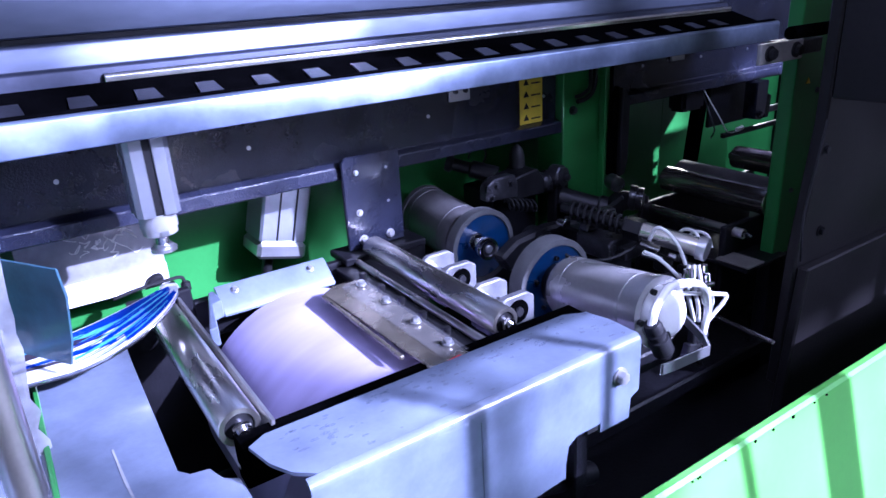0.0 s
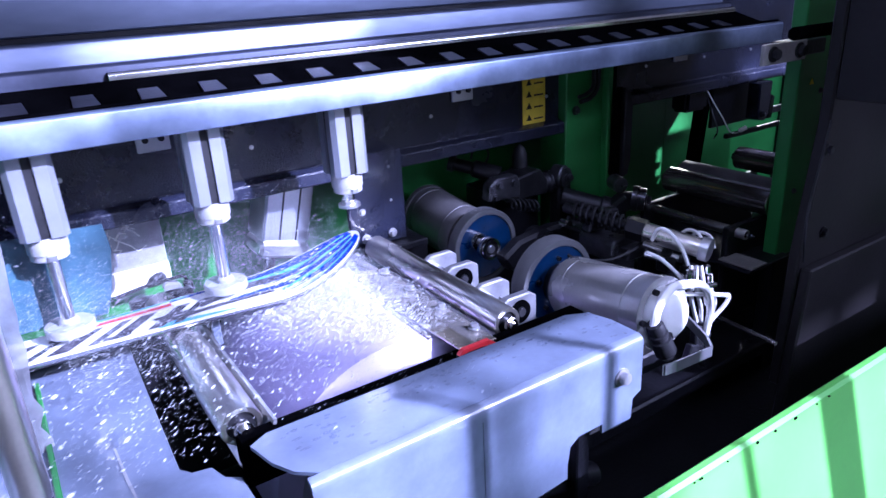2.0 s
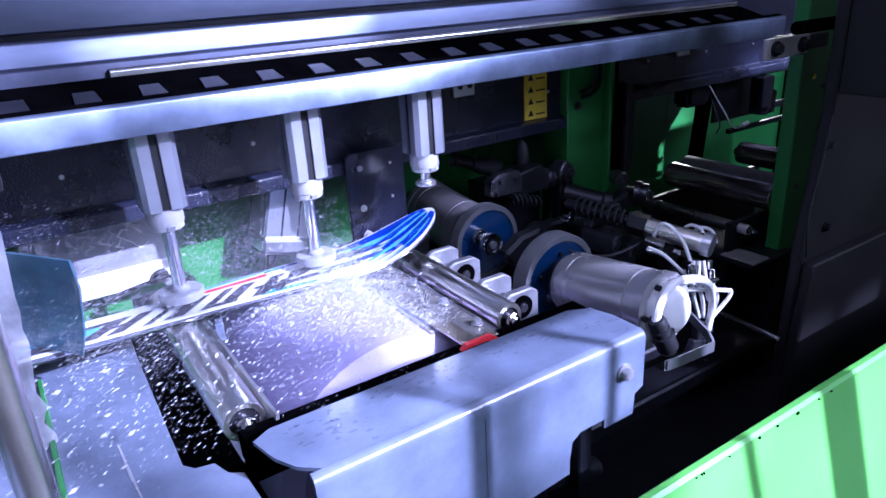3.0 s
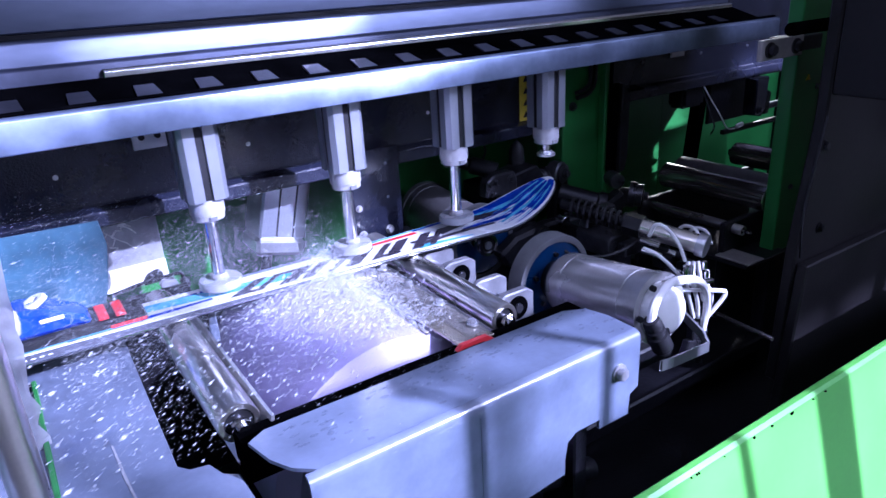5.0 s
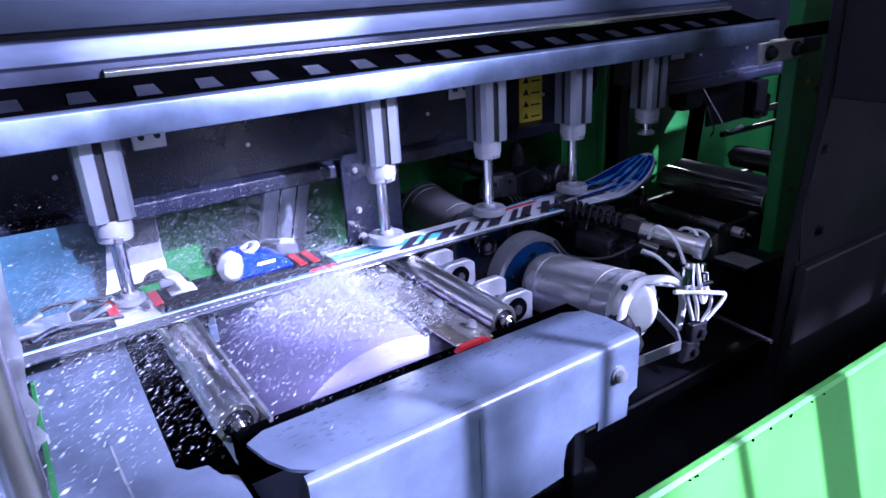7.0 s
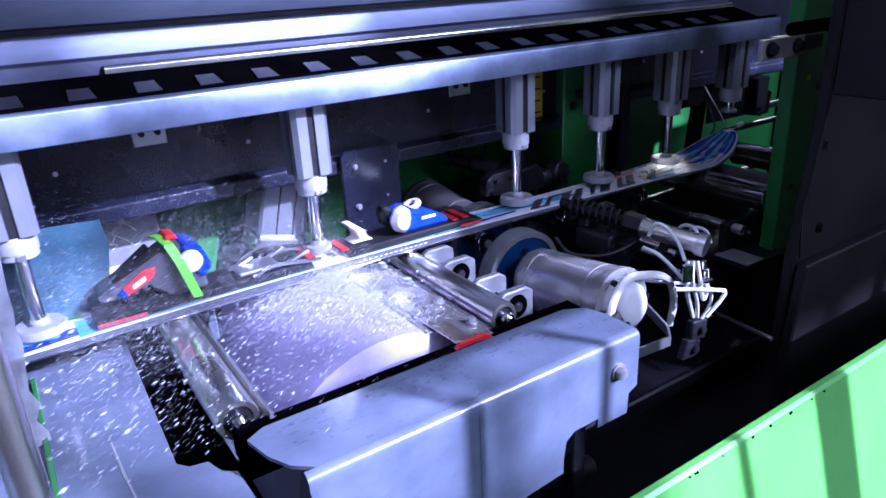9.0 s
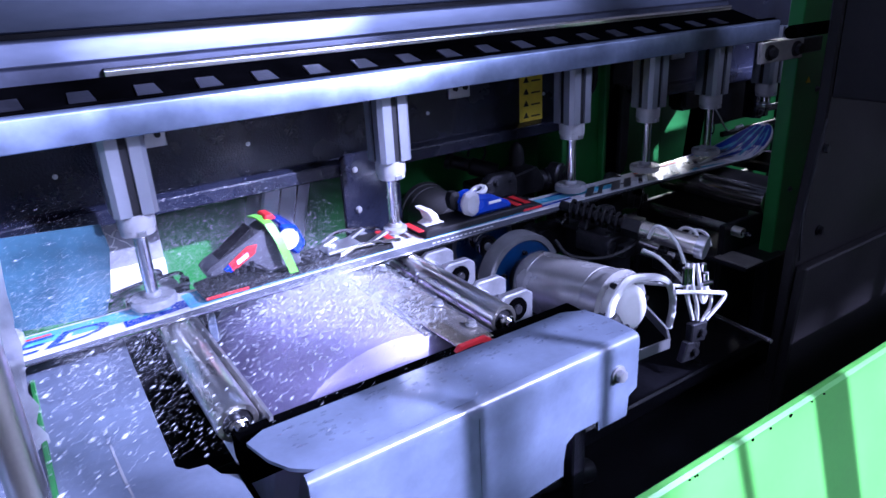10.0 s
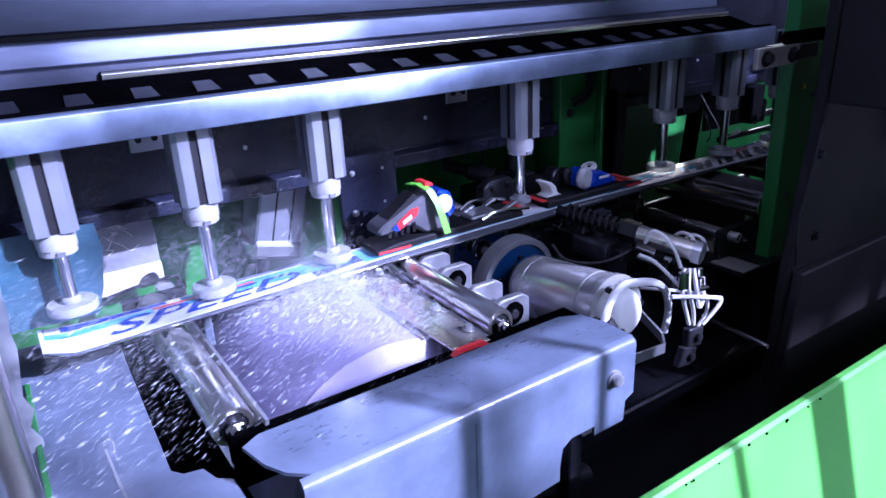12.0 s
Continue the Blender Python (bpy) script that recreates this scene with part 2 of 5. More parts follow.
def shadow_grille():
    """Unseen bars before the opening, added to cast stripes; a panel shades the right."""
    t = thing("shadow_bars", (0.9, -0.16, 0.0), "dark unseen upright bars added to cast the shadow stripes", "grille")
    for x, w in ((0.722, 0.015), (0.918, 0.010), (1.105, 0.070)):
        part("bar", box(x - w / 2, x + w / 2, -0.17, -0.15, 0.0, 1.47, 0.002), DARKSTEEL, t)
    part("rail", box(0.70, 2.25, -0.172, -0.148, 1.4705, 1.485, 0.002), DARKSTEEL, t)
    for x in (1.75, 2.22):
        part("bar", box(x - 0.02, x + 0.02, -0.17, -0.15, 0.0, 1.47, 0.002), DARKSTEEL, t)
    # panel out of view, added to keep sun off the disc and far ski
    part("shade_panel", box(1.205, 2.25, -0.17, -0.15, 1.4855, 1.75, 0.003), HOOD, t, "black unseen panel added to shade the right side")


def shell():
    solid("machine_base", box(-0.9, 2.4, 0.34, 1.62, 0.0, 0.62, 0.004), BLACKWET, "black machine base pan, wet and dirty", "machine base", kind="structure")
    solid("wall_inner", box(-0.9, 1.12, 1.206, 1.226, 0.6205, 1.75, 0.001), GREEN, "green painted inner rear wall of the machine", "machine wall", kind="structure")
    # cut low beyond x 1.62, out of view, so the side light passes
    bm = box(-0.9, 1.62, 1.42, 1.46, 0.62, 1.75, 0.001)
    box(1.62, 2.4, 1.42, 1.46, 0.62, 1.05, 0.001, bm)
    solid("wall_rear", bm, GREEN, "green painted rear wall of the machine, cut open for the side light", "machine wall", kind="structure")
    solid("wall_end_west", box(-0.92, -0.9, 0.4, 1.62, 0.62, 1.75, 0.001), GREEN, "green painted end wall of the machine", "machine wall", kind="structure")
    bm = box(2.4, 2.42, 0.4, 1.46, 1.45, 1.75, 0.001)
    box(2.4, 2.42, 0.4, 1.46, 0.62, 0.80, 0.001, bm)
    box(2.4, 2.42, 1.31, 1.46, 0.80, 1.45, 0.001, bm)
    solid("wall_end_east", bm, BLACKWET, "black end wall of the machine with the exit opening", "machine wall", kind="structure")
    solid("machine_roof", box(-0.9, 2.4, 0.96, 1.46, 1.752, 1.78, 0.001), BLACKWET, "black machine roof panel", "machine roof", kind="structure")
    # dark cross beams behind the track
    for x0, x1, z0, name in ((-0.7, 0.965, 1.100, "a"), (1.13, 1.80, 1.128, "b")):
        bm = prism([(1.04, z0 + 0.028), (1.022, z0 + 0.022), (1.022, z0), (1.12, z0), (1.12, 1.42), (1.04, 1.42)], "x", x0, x1, 0.002)
        beam = solid("cross_beam", bm, NAVY, "dark navy steel cross beam with oily wet speckles", "beam", group="cross beams")
        for x in ((0.055, 0.323, 0.655, 0.93) if name == "a" else (1.22, 1.42, 1.60)):
            bolt(beam, (x, 1.0395, z0 + 0.077), (0, -1, 0), 0.0026, ALU, "small socket screw")
        if name == "a":
            for x in (0.159, 0.70):
                pl = part("sensor_plate", box(x, x + 0.046, 1.034, 1.0395, 1.196, 1.225, 0.001), ALU, beam, "small aluminium plate with two screws")
                for dx in (0.012, 0.034):
                    part("screw", cyl((x + dx, 1.034, 1.214), (x + dx, 1.029, 1.214), 0.0045, seg=12), DARKSTEEL, pl)
            lab = part("warning_label", box(0.868, 0.925, 1.0375, 1.0395, 1.128, 1.225, 0.0), YELLOW, beam, "yellow warning label with pictograms")
            for k in range(4):
                z = 1.135 + k * 0.023
                part("pictogram", prism([(0.876, z), (0.890, z), (0.883, z + 0.012)], "y", 1.0365, 1.0374), RUBBER, lab)
                part("text_bar", box(0.896, 0.919, 1.0366, 1.0374, z + 0.001, z + 0.004, 0), RUBBER, lab)
        else:
            pl = part("sensor_plate", box(1.31, 1.355, 1.034, 1.0395, 1.205, 1.235, 0.001), ALU, beam, "small aluminium plate with two screws")
            part("screw", cyl((1.32, 1.034, 1.222), (1.32, 1.029, 1.222), 0.004, seg=12), DARKSTEEL, pl)
    # hanging bracket plate
    bm = prism([(0.462, 0.974), (0.462, 1.130), (0.470, 1.138), (0.572, 1.138), (0.572, 0.974)], "y", 1.012, 1.021, 0.0015)
    br = solid("bracket_plate", bm, NAVY, "dark navy bolted bracket plate hanging from the beam", "bracket")
    for x, z, r in ((0.487, 1.110, 0.0038), (0.487, 1.040, 0.0045), (0.490, 0.990, 0.0065), (0.543, 0.990, 0.006), (0.545, 1.11, 0.002), (0.545, 1.05, 0.002)):
        bolt(br, (x, 1.012, z), (0, -1, 0), r, BOLTSTEEL)
    part("foot", box(0.44, 0.60, 0.985, 1.05, 0.960, 0.973, 0.002), BLACKWET, br)
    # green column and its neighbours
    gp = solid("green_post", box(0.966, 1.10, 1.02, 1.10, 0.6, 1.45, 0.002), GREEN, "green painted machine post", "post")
    for x, z in ((0.992, 1.142), (1.062, 1.236)):
        bolt(gp, (x, 1.02, z), (0, -1, 0), 0.007, GUNMETAL)
    bm = box(1.066, 1.074, 1.002, 1.019, 0.6, 1.40, 0.001)
    solid("green_fin", bm, GREEN, "narrow green edge of the post", "trim", kind="structure")
    bm = prism([(1.104, 0.985), (1.120, 0.990), (1.128, 1.02), (1.128, 1.145), (1.118, 1.168), (1.104, 1.178)], "y", 0.988, 1.012, 0.002)
    gd = solid("black_guide_plate", bm, RUBBER, "worn black guide plate beside the green post", "guide plate")
    part("liner", prism([(1.082, 0.992), (1.101, 0.984), (1.101, 1.180), (1.086, 1.150)], "y", 0.994, 1.010, 0.002), MATTE, gd, "black rubber liner")
    for z in (1.055, 1.100):
        bolt(gd, (1.1285, 1.0, z), (1, 0, 0), 0.005, GUNMETAL)
    part("hose_tail", pipe([(1.045, 1.010, 1.24), (1.040, 1.008, 1.185), (1.020, 1.008, 1.165), (0.995, 1.010, 1.160)], 0.005, 8), RUBBER, gd, "black cable bundle")
    part("hose_tail", pipe([(1.030, 1.010, 1.24), (1.026, 1.006, 1.190), (1.008, 1.006, 1.175), (0.990, 1.010, 1.170)], 0.004, 8), RUBBER, gd, "black cable bundle")
    # lowered beyond x 1.62 to let the added side light through
    bm = box(1.16, 1.62, 1.30, 1.32, 0.62, 1.45, 0.001)
    box(1.62, 1.95, 1.30, 1.32, 0.62, 1.07, 0.001, bm)
    solid("rear_panel_green", bm, GREEN, "green painted inner panel", "machine wall", kind="structure")


GUNMETAL = mat("gunmetal_steel", (0.085, 0.085, 0.095), 0.30, 0.75, 0.4, 26, 0.2, 130)
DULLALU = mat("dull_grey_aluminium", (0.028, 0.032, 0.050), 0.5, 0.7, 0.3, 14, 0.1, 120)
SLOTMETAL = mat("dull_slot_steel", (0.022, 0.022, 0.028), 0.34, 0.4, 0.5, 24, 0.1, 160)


def track_beam():
    """The aluminium gantry rail that carries the pressing cylinders."""
    t = thing("gantry_rail", (0.3, 0.86, 1.248), "long scuffed aluminium gantry rail with a slotted black channel", "rail")
    x0, x1 = -0.8, 1.42
    part("flange", prism([(0.852, 1.248), (0.852, 1.283), (0.856, 1.287), (0.862, 1.287), (0.862, 1.252), (0.862, 1.248)], "x", x0, x1, 0.001), FLANGE, t, "scuffed bright aluminium flange")
    ch = part("channel", prism([(0.863, 1.262), (0.863, 1.277), (0.875, 1.277), (0.968, 1.306), (0.968, 1.250), (0.950, 1.250)], "x", x0, x1, 0.0), MATTE, t, "black slotted channel")
    part("lip", cyl((x0, 0.868, 1.2855), (x1, 0.868, 1.2855), 0.0055, seg=12), MATTE, ch, "ribbed black cable guard")
    for k in range(24):
        x = -0.445 + 0.075 * k
        bm = bmesh.new()
        vs = [bm.verts.new(p) for p in ((x, 0.895, 1.2870), (x + 0.030, 0.895, 1.2870), (x + 0.027, 0.930, 1.2965), (x + 0.003, 0.930, 1.2965),
                                       (x, 0.893, 1.280), (x + 0.030, 0.893, 1.280), (x + 0.027, 0.931, 1.292), (x + 0.003, 0.931, 1.292))]
        for f in ((0, 1, 2, 3), (4, 5, 1, 0), (5, 6, 2, 1), (7, 4, 0, 3), (6, 7, 3, 2), (7, 6, 5, 4)):
            bm.faces.new([vs[i] for i in f])
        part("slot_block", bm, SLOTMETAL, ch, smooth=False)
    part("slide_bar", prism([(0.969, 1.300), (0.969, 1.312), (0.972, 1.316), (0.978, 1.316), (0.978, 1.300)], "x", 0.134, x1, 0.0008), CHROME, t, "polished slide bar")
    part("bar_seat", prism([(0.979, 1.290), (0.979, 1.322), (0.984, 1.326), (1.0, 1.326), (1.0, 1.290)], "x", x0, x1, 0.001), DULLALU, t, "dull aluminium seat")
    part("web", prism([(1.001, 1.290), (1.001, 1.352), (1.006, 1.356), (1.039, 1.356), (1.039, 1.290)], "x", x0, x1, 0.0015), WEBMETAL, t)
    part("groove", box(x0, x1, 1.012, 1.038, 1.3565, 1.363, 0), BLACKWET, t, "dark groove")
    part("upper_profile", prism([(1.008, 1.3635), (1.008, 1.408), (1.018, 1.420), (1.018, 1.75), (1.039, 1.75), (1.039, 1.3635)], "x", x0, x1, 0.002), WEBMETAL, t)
    for x in (0.565,):
        bolt(part("splice", box(x - 0.02, x + 0.02, 1.0045, 1.0075, 1.395, 1.41, 0.001), ALU, t), (x, 1.0045, 1.403), (0, -1, 0), 0.004, DARKSTEEL)


COLLARPL = mat("milky_grey_collar", (0.50, 0.50, 0.52), 0.30, 0.25, 0.15, 24, 0.05, 160)
SLOTTED = []
for q in range(4):
    c, s = ((1, 0), (0, 1), (-1, 0), (0, -1))[q]
    for u, v in ((0.0265, -0.020), (0.0265, -0.0055), (0.019, -0.0055), (0.019, 0.0055), (0.0265, 0.0055), (0.0265, 0.020), (0.020, 0.0265)):
        SLOTTED.append((u * c - v * s, u * s + v * c))

CYL_Y = 0.905
SPEED = 0.1334
LEAD = -0.4547


def press_cylinder(x, down):
    """A pneumatic presser: profile barrel, collar, rod and pad; down: how far below the collar the pad hangs."""
    t = thing("press_cylinder", (x, CYL_Y, 1.0), "aluminium profile press cylinder with milky collar" + (" and extended chrome rod" if down > 0.05 else ", rod drawn in"), "pneumatic cylinder", "press cylinders on the gantry")
    b = prism([(x + u, CYL_Y + v) for u, v in SLOTTED], "z", 1.146, 1.268)
    barrel = part("barrel", b, CYLALU, t, smooth=False)
    for k, (dx, dy) in enumerate(((0, -0.0185), (-0.0185, 0), (0.0185, 0))):
        part("slot_strip", box(x + dx - 0.005, x + dx + 0.005, CYL_Y + dy - 0.005, CYL_Y + dy + 0.005, 1.1465, 1.266, 0), RUBBER, barrel, "dark slot strip")
    col = part("collar", lathe((x, CYL_Y, 1.116), (x, CYL_Y, 1.1455), [(0, 0.019), (0.06, 0.0215), (0.30, 0.0215), (0.32, 0.0230), (0.96, 0.0230), (1.0, 0.022)], 32), COLLARPL, t, "milky grey plastic collar")
    part("flat", box(x - 0.004, x + 0.006, CYL_Y - 0.0242, CYL_Y - 0.018, 1.118, 1.124, 0.0005), ALU, col)
    z = 1.116 - down
    part("rod", cyl((x, CYL_Y, z), (x, CYL_Y, 1.1165), 0.0088, seg=24), CHROME, t, "chrome piston rod")
    if 0.07 < down < 0.08:
        part("pad", lathe((x, CYL_Y, z - 0.015), (x, CYL_Y, z), [(0, 0.017), (0.1, 0.019), (0.5, 0.019), (0.6, 0.012), (1, 0.011)], 28), PADPL, t, "small milky pressure pad")
    elif down > 0.05:
        pad = part("pad", lathe((x, CYL_Y, z - 0.012), (x, CYL_Y, z + 0.0), [(0, 0.027), (0.12, 0.0295), (0.8, 0.0295), (1, 0.028)], 36), PADPL, t, "milky round pressure pad")
        part("hub", lathe((x, CYL_Y, z + 0.0002), (x, CYL_Y, z + 0.008), [(0, 0.012), (0.5, 0.012), (1, 0.0095)], 20), PADPL, pad)
    else:
        part("pad", lathe((x, CYL_Y, z - 0.010), (x, CYL_Y, z), [(0, 0.013), (0.1, 0.0165), (0.55, 0.0165), (0.62, 0.011), (1, 0.011)], 28), ALU, t, "small steel foot")
    return t


OFFSETS = [(0.604, 0.014), (0.403, 0.088), (0.206, 0.088), (0.0, 0.087), (-0.383, 0.073), (-0.756, 0.088), (-0.937, 0.090), (-1.11, 0.064)]


SKI_TAIL, SKI_TIP = -1.155, 0.608


def half_width(x):
    """Half the ski's width, x from the third presser."""
    u = (x - SKI_TAIL) / (SKI_TIP - SKI_TAIL)
    w = 0.0335 + 0.38 * (u - 0.42) ** 4
    if u > 0.92:
        w = (0.0335 + 0.38 * 0.0625) * max(0.0, 1 - ((u - 0.92) / 0.08) ** 2.4) ** 0.5
    if u < 0.012:
        w *= 0.8 + 0.2 * math.sqrt(u / 0.012)
    return w


def rise(x):
    """Height of the base above the track: the shovel bends up at the tip, the tail a little."""
    z = 0.0
    if x > 0.455:
        z += 0.048 * ((x - 0.455) / 0.153) ** 1.8
    if x < -1.115:
        z += 0.008 * ((-1.115 - x) / 0.04) ** 1.6
    return z


def thick(x):
    return 0.006 + 0.010 * math.exp(-((x + 0.40) / 0.42) ** 2)


def decal(bm, strips, top=0.0004):
    """Painted fields on the ski's top: (x0, x1, low edge at both ends, high edge at both ends, slant) in shares of the half width."""
    for x0, x1, a0, a1, b0, b1, bend in strips:
        rows = []
        for k in range(11):
            s = k / 10
            x = x0 + (x1 - x0) * s
            w = half_width(x) * 0.93
            curve = bend * math.sin(math.pi * s)
            rows.append([bm.verts.new((x, CYL_Y + w * max(-1, min(1, v + curve)), 1.0 + rise(x) + thick(x) + top)) for v in (a0 + (a1 - a0) * s, b0 + (b1 - b0) * s)])
        for p, q in zip(rows, rows[1:]):
            bm.faces.new((p[0], q[0], q[1], p[1]))
    return bm


def strokes(bm, items, top=0.0006):
    """Slanted letter-like strokes: (x, low, x, high, width) with low and high in shares of the half width."""
    for xa, a, xb, b, wd in items:
        vs = []
        for x, v in ((xa, a), (xa + wd, a), (xb + wd, b), (xb, b)):
            vs.append(bm.verts.new((x, CYL_Y + half_width(x) * 0.93 * v, 1.0 + rise(x) + thick(x) + top)))
        bm.faces.new(vs)
    return bm


def letters(word, x0, x1, v0, v1, top):
    """A word laid on the top sheet between two stations of the ski and two shares of its half width."""
    cu = bpy.data.curves.new("lettering", "FONT")
    cu.body, cu.shear, cu.offset, cu.resolution_u = word, 0.35, 0.012, 3
    ob = bpy.data.objects.new("lettering", cu)
    scene.collection.objects.link(ob)
    bpy.context.view_layer.update()
    me = bpy.data.meshes.new_from_object(ob.evaluated_get(bpy.context.evaluated_depsgraph_get()))
    bpy.data.objects.remove(ob)
    bm = bmesh.new()
    bm.from_mesh(me)
    lo = [min(v.co[i] for v in bm.verts) for i in (0, 1)]
    hi = [max(v.co[i] for v in bm.verts) for i in (0, 1)]
    for v in bm.verts:
        x = x0 + (x1 - x0) * (v.co.x - lo[0]) / (hi[0] - lo[0])
        s = v0 + (v1 - v0) * (v.co.y - lo[1]) / (hi[1] - lo[1])
        v.co = (x, CYL_Y + half_width(x) * 0.93 * s, 1.0 + rise(x) + thick(x) + top)
    return bm


def ski():
    t = thing("ski", (0, CYL_Y, 1.0), "white and blue alpine ski with binding under the pressers", "ski")
    N = 90
    xs = [SKI_TAIL + (SKI_TIP - SKI_TAIL) * (1 - (1 - k / N) ** 1.6) for k in range(N)] + [SKI_TIP - 0.0003]
    def layer(lo, hi, inset):
        bm = bmesh.new()
        rings = []
        for x in xs:
            w = max(0.002, half_width(x) - inset)
            z0, z1 = 1.0 + rise(x) + lo(x), 1.0 + rise(x) + hi(x)
            rings.append([bm.verts.new((x, CYL_Y + sy * w, z)) for sy, z in ((-1, z0), (-1, z1), (1, z1), (1, z0))])
        for a, c in zip(rings, rings[1:]):
            for k in range(4):
                bm.faces.new((a[k], a[(k + 1) % 4], c[(k + 1) % 4], c[k]))
        bm.faces.new(rings[0])
        bm.faces.new(rings[-1])
        return bm
    part("base", layer(lambda x: 0.0, lambda x: 0.0018, 0.0), RUBBER, t, "black running base", smooth=False)
    part("edge", layer(lambda x: 0.0018, lambda x: 0.0036, -0.0002), CHROME, t, "bright steel edge", smooth=False)
    part("sidewall", layer(lambda x: 0.0036, lambda x: thick(x) - 0.0012, 0.0010), SIDEWALL, t, "grey sidewall", smooth=False)
    part("top_sheet", layer(lambda x: thick(x) - 0.0012, lambda x: thick(x), 0.0016), SKIWHITE, t, "white lacquered top sheet", smooth=False)
    for strip in ((0.455, 0.595, 0.15, -0.5, 0.55, 0.1, 0.3), (0.43, 0.60, 0.75, 0.3, 0.98, 0.98, 0.0), (0.53, 0.603, -0.95, -0.9, -0.45, -0.1, 0.0),
        (0.40, 0.52, -0.35, -0.65, -0.2, -0.35, 0.2), (0.33, 0.47, 0.82, 0.86, 0.99, 0.99, 0.0), (0.505, 0.593, -0.35, -0.2, -0.15, 0.1, 0.15),
        (-0.16, 0.02, -0.2, 0.3, 0.2, 0.9, 0.0), (-0.20, -0.02, -0.95, -0.5, -0.6, -0.3, 0.0), (-0.80, -0.70, -0.9, -0.6, 0.3, 0.1, 0.0), (-1.15, -1.0, 0.5, 0.75, 0.98, 0.98, 0.0)):
        part("blue_stroke", decal(bmesh.new(), [strip], 0.0004), SKIBLUE, t, "deep blue brush stroke", smooth=False)
    for strip in ((0.40, 0.56, 0.55, 0.1, 0.75, 0.35, 0.1), (0.30, 0.40, -0.95, -0.95, -0.6, -0.9, 0.0), (0.22, 0.36, 0.80, 0.92, 0.98, 0.98, 0.0), (0.47, 0.58, -0.6, -0.7, -0.5, -0.45, 0.2),
        (-0.20, 0.10, 0.1, -0.5, 0.8, 0.2, 0.0), (-0.72, -0.62, -0.95, -0.9, 0.7, 0.9, 0.0), (-0.98, -0.74, 0.1, -0.4, 0.9, 0.8, 0.0), (-1.15, -1.02, 0.0, 0.2, 0.4, 0.65, 0.0)):
        part("cyan_stroke", decal(bmesh.new(), [strip], 0.0008), SKICYAN, t, "cyan brush stroke", smooth=False)
    rnd = random.Random(12)
    for k in range(13):
        v = -0.80 + 0.135 * k
        x0 = 0.445 + 0.010 * (k % 4) + rnd.uniform(-0.02, 0.02) + 0.04 * abs(v)
        w = rnd.uniform(0.07, 0.14)
        blue = k % 3 != 1
        part("brush_stroke", decal(bmesh.new(), [(x0, 0.598 - 0.012 * abs(v), v * 0.9 - 0.30, v - 0.02, v * 0.9 - 0.28, v + w, 0.0)], 0.0016), SKIBLUE if blue else SKICYAN, t, "tapering blue brush stroke" if blue else "tapering cyan brush stroke", smooth=False)
    for strip in ((0.36, 0.52, -0.25, -0.1, 0.25, 0.0, 0.35), (0.30, 0.46, -0.75, -0.5, -0.45, -0.35, 0.1), (0.40, 0.50, 0.3, 0.2, 0.45, 0.3, 0.2)):
        part("dark_swirl", decal(bmesh.new(), [strip], 0.001), SKIDARK, t, "dark grey swirl", smooth=False)
    bars = []
    x = 0.0
    for wd, gap in ((0.020, 0.012), (0.012, 0.024), (0.024, 0.010), (0.020, 0.022), (0.012, 0.014), (0.026, 0.020), (0.014, 0.010), (0.022, 0.024), (0.020, 0.012), (0.012, 0.016)):
        bars.append((x, -0.88, x + 0.048, 0.35, wd))
        x += wd + gap
    for bar in bars:
        part("slanted_stroke", strokes(bmesh.new(), [bar], 0.0012), SKIDARK, t, "dark slanted stroke of large lettering", smooth=False)
    for k, (xa, xb, lo, hi) in enumerate(((0.006, 0.050, -0.86, -0.66), (0.075, 0.115, 0.10, 0.33), (0.100, 0.138, -0.40, -0.20), (0.178, 0.225, 0.12, 0.34), (0.225, 0.268, -0.86, -0.66), (0.300, 0.345, -0.35, -0.15))):
        part("cross_stroke", decal(bmesh.new(), [(xa, xb, lo, lo, hi, hi, 0.0)], 0.0014), SKIDARK, t, "cross stroke of large lettering", smooth=False)
    for strip in ((0.19, 0.33, 0.5, 0.5, 0.72, 0.72, 0.0), (-1.02, -0.88, 0.42, 0.42, 0.6, 0.6, 0.0)):
        part("red_stripe", decal(bmesh.new(), [strip], 0.0014), SKIRED, t, "small red word bar", smooth=False)
    word = part("lettering", letters("SPEED", -1.080, -0.815, -0.76, 0.36, 0.0018), SKIBLUE, t, "large slanted blue lettering", smooth=False)
    # binding
    def zt(x):
        return 1.0 + thick(x)
    part("rear_plate", prism([(-0.70, 1.0165), (-0.70, 1.022), (-0.66, 1.028), (-0.412, 1.028), (-0.408, 1.0165)], "y", CYL_Y - 0.031, CYL_Y + 0.031, 0.002), RUBBER, t, "black rear binding plate")
    part("cyan_edge", box(-0.62, -0.12, CYL_Y - half_width(-0.3) + 0.003, CYL_Y - 0.0315, 1.0168, 1.0172, 0.0), SKICYAN, t, "cyan stripe along the plate")
    pl = part("binding_plate", prism([(-0.352, 1.0165), (-0.348, 1.028), (-0.14, 1.028), (-0.105, 1.022), (-0.105, 1.0165)], "y", CYL_Y - 0.031, CYL_Y + 0.031, 0.002), RUBBER, t, "black binding plate")
    for x in (-0.135, -0.155, -0.355, -0.408):
        part("red_mark", box(x - 0.006, x + 0.006, CYL_Y - 0.026, CYL_Y + 0.024, 1.0285 if x > -0.68 else 1.026, 1.0305, 0.0008), SKIRED, pl, "red plastic mark")
    part("red_trim", box(-0.150, -0.108, CYL_Y - 0.0325, CYL_Y - 0.0312, 1.0175, 1.0215, 0.0004), SKIRED, pl, "thin red trim")
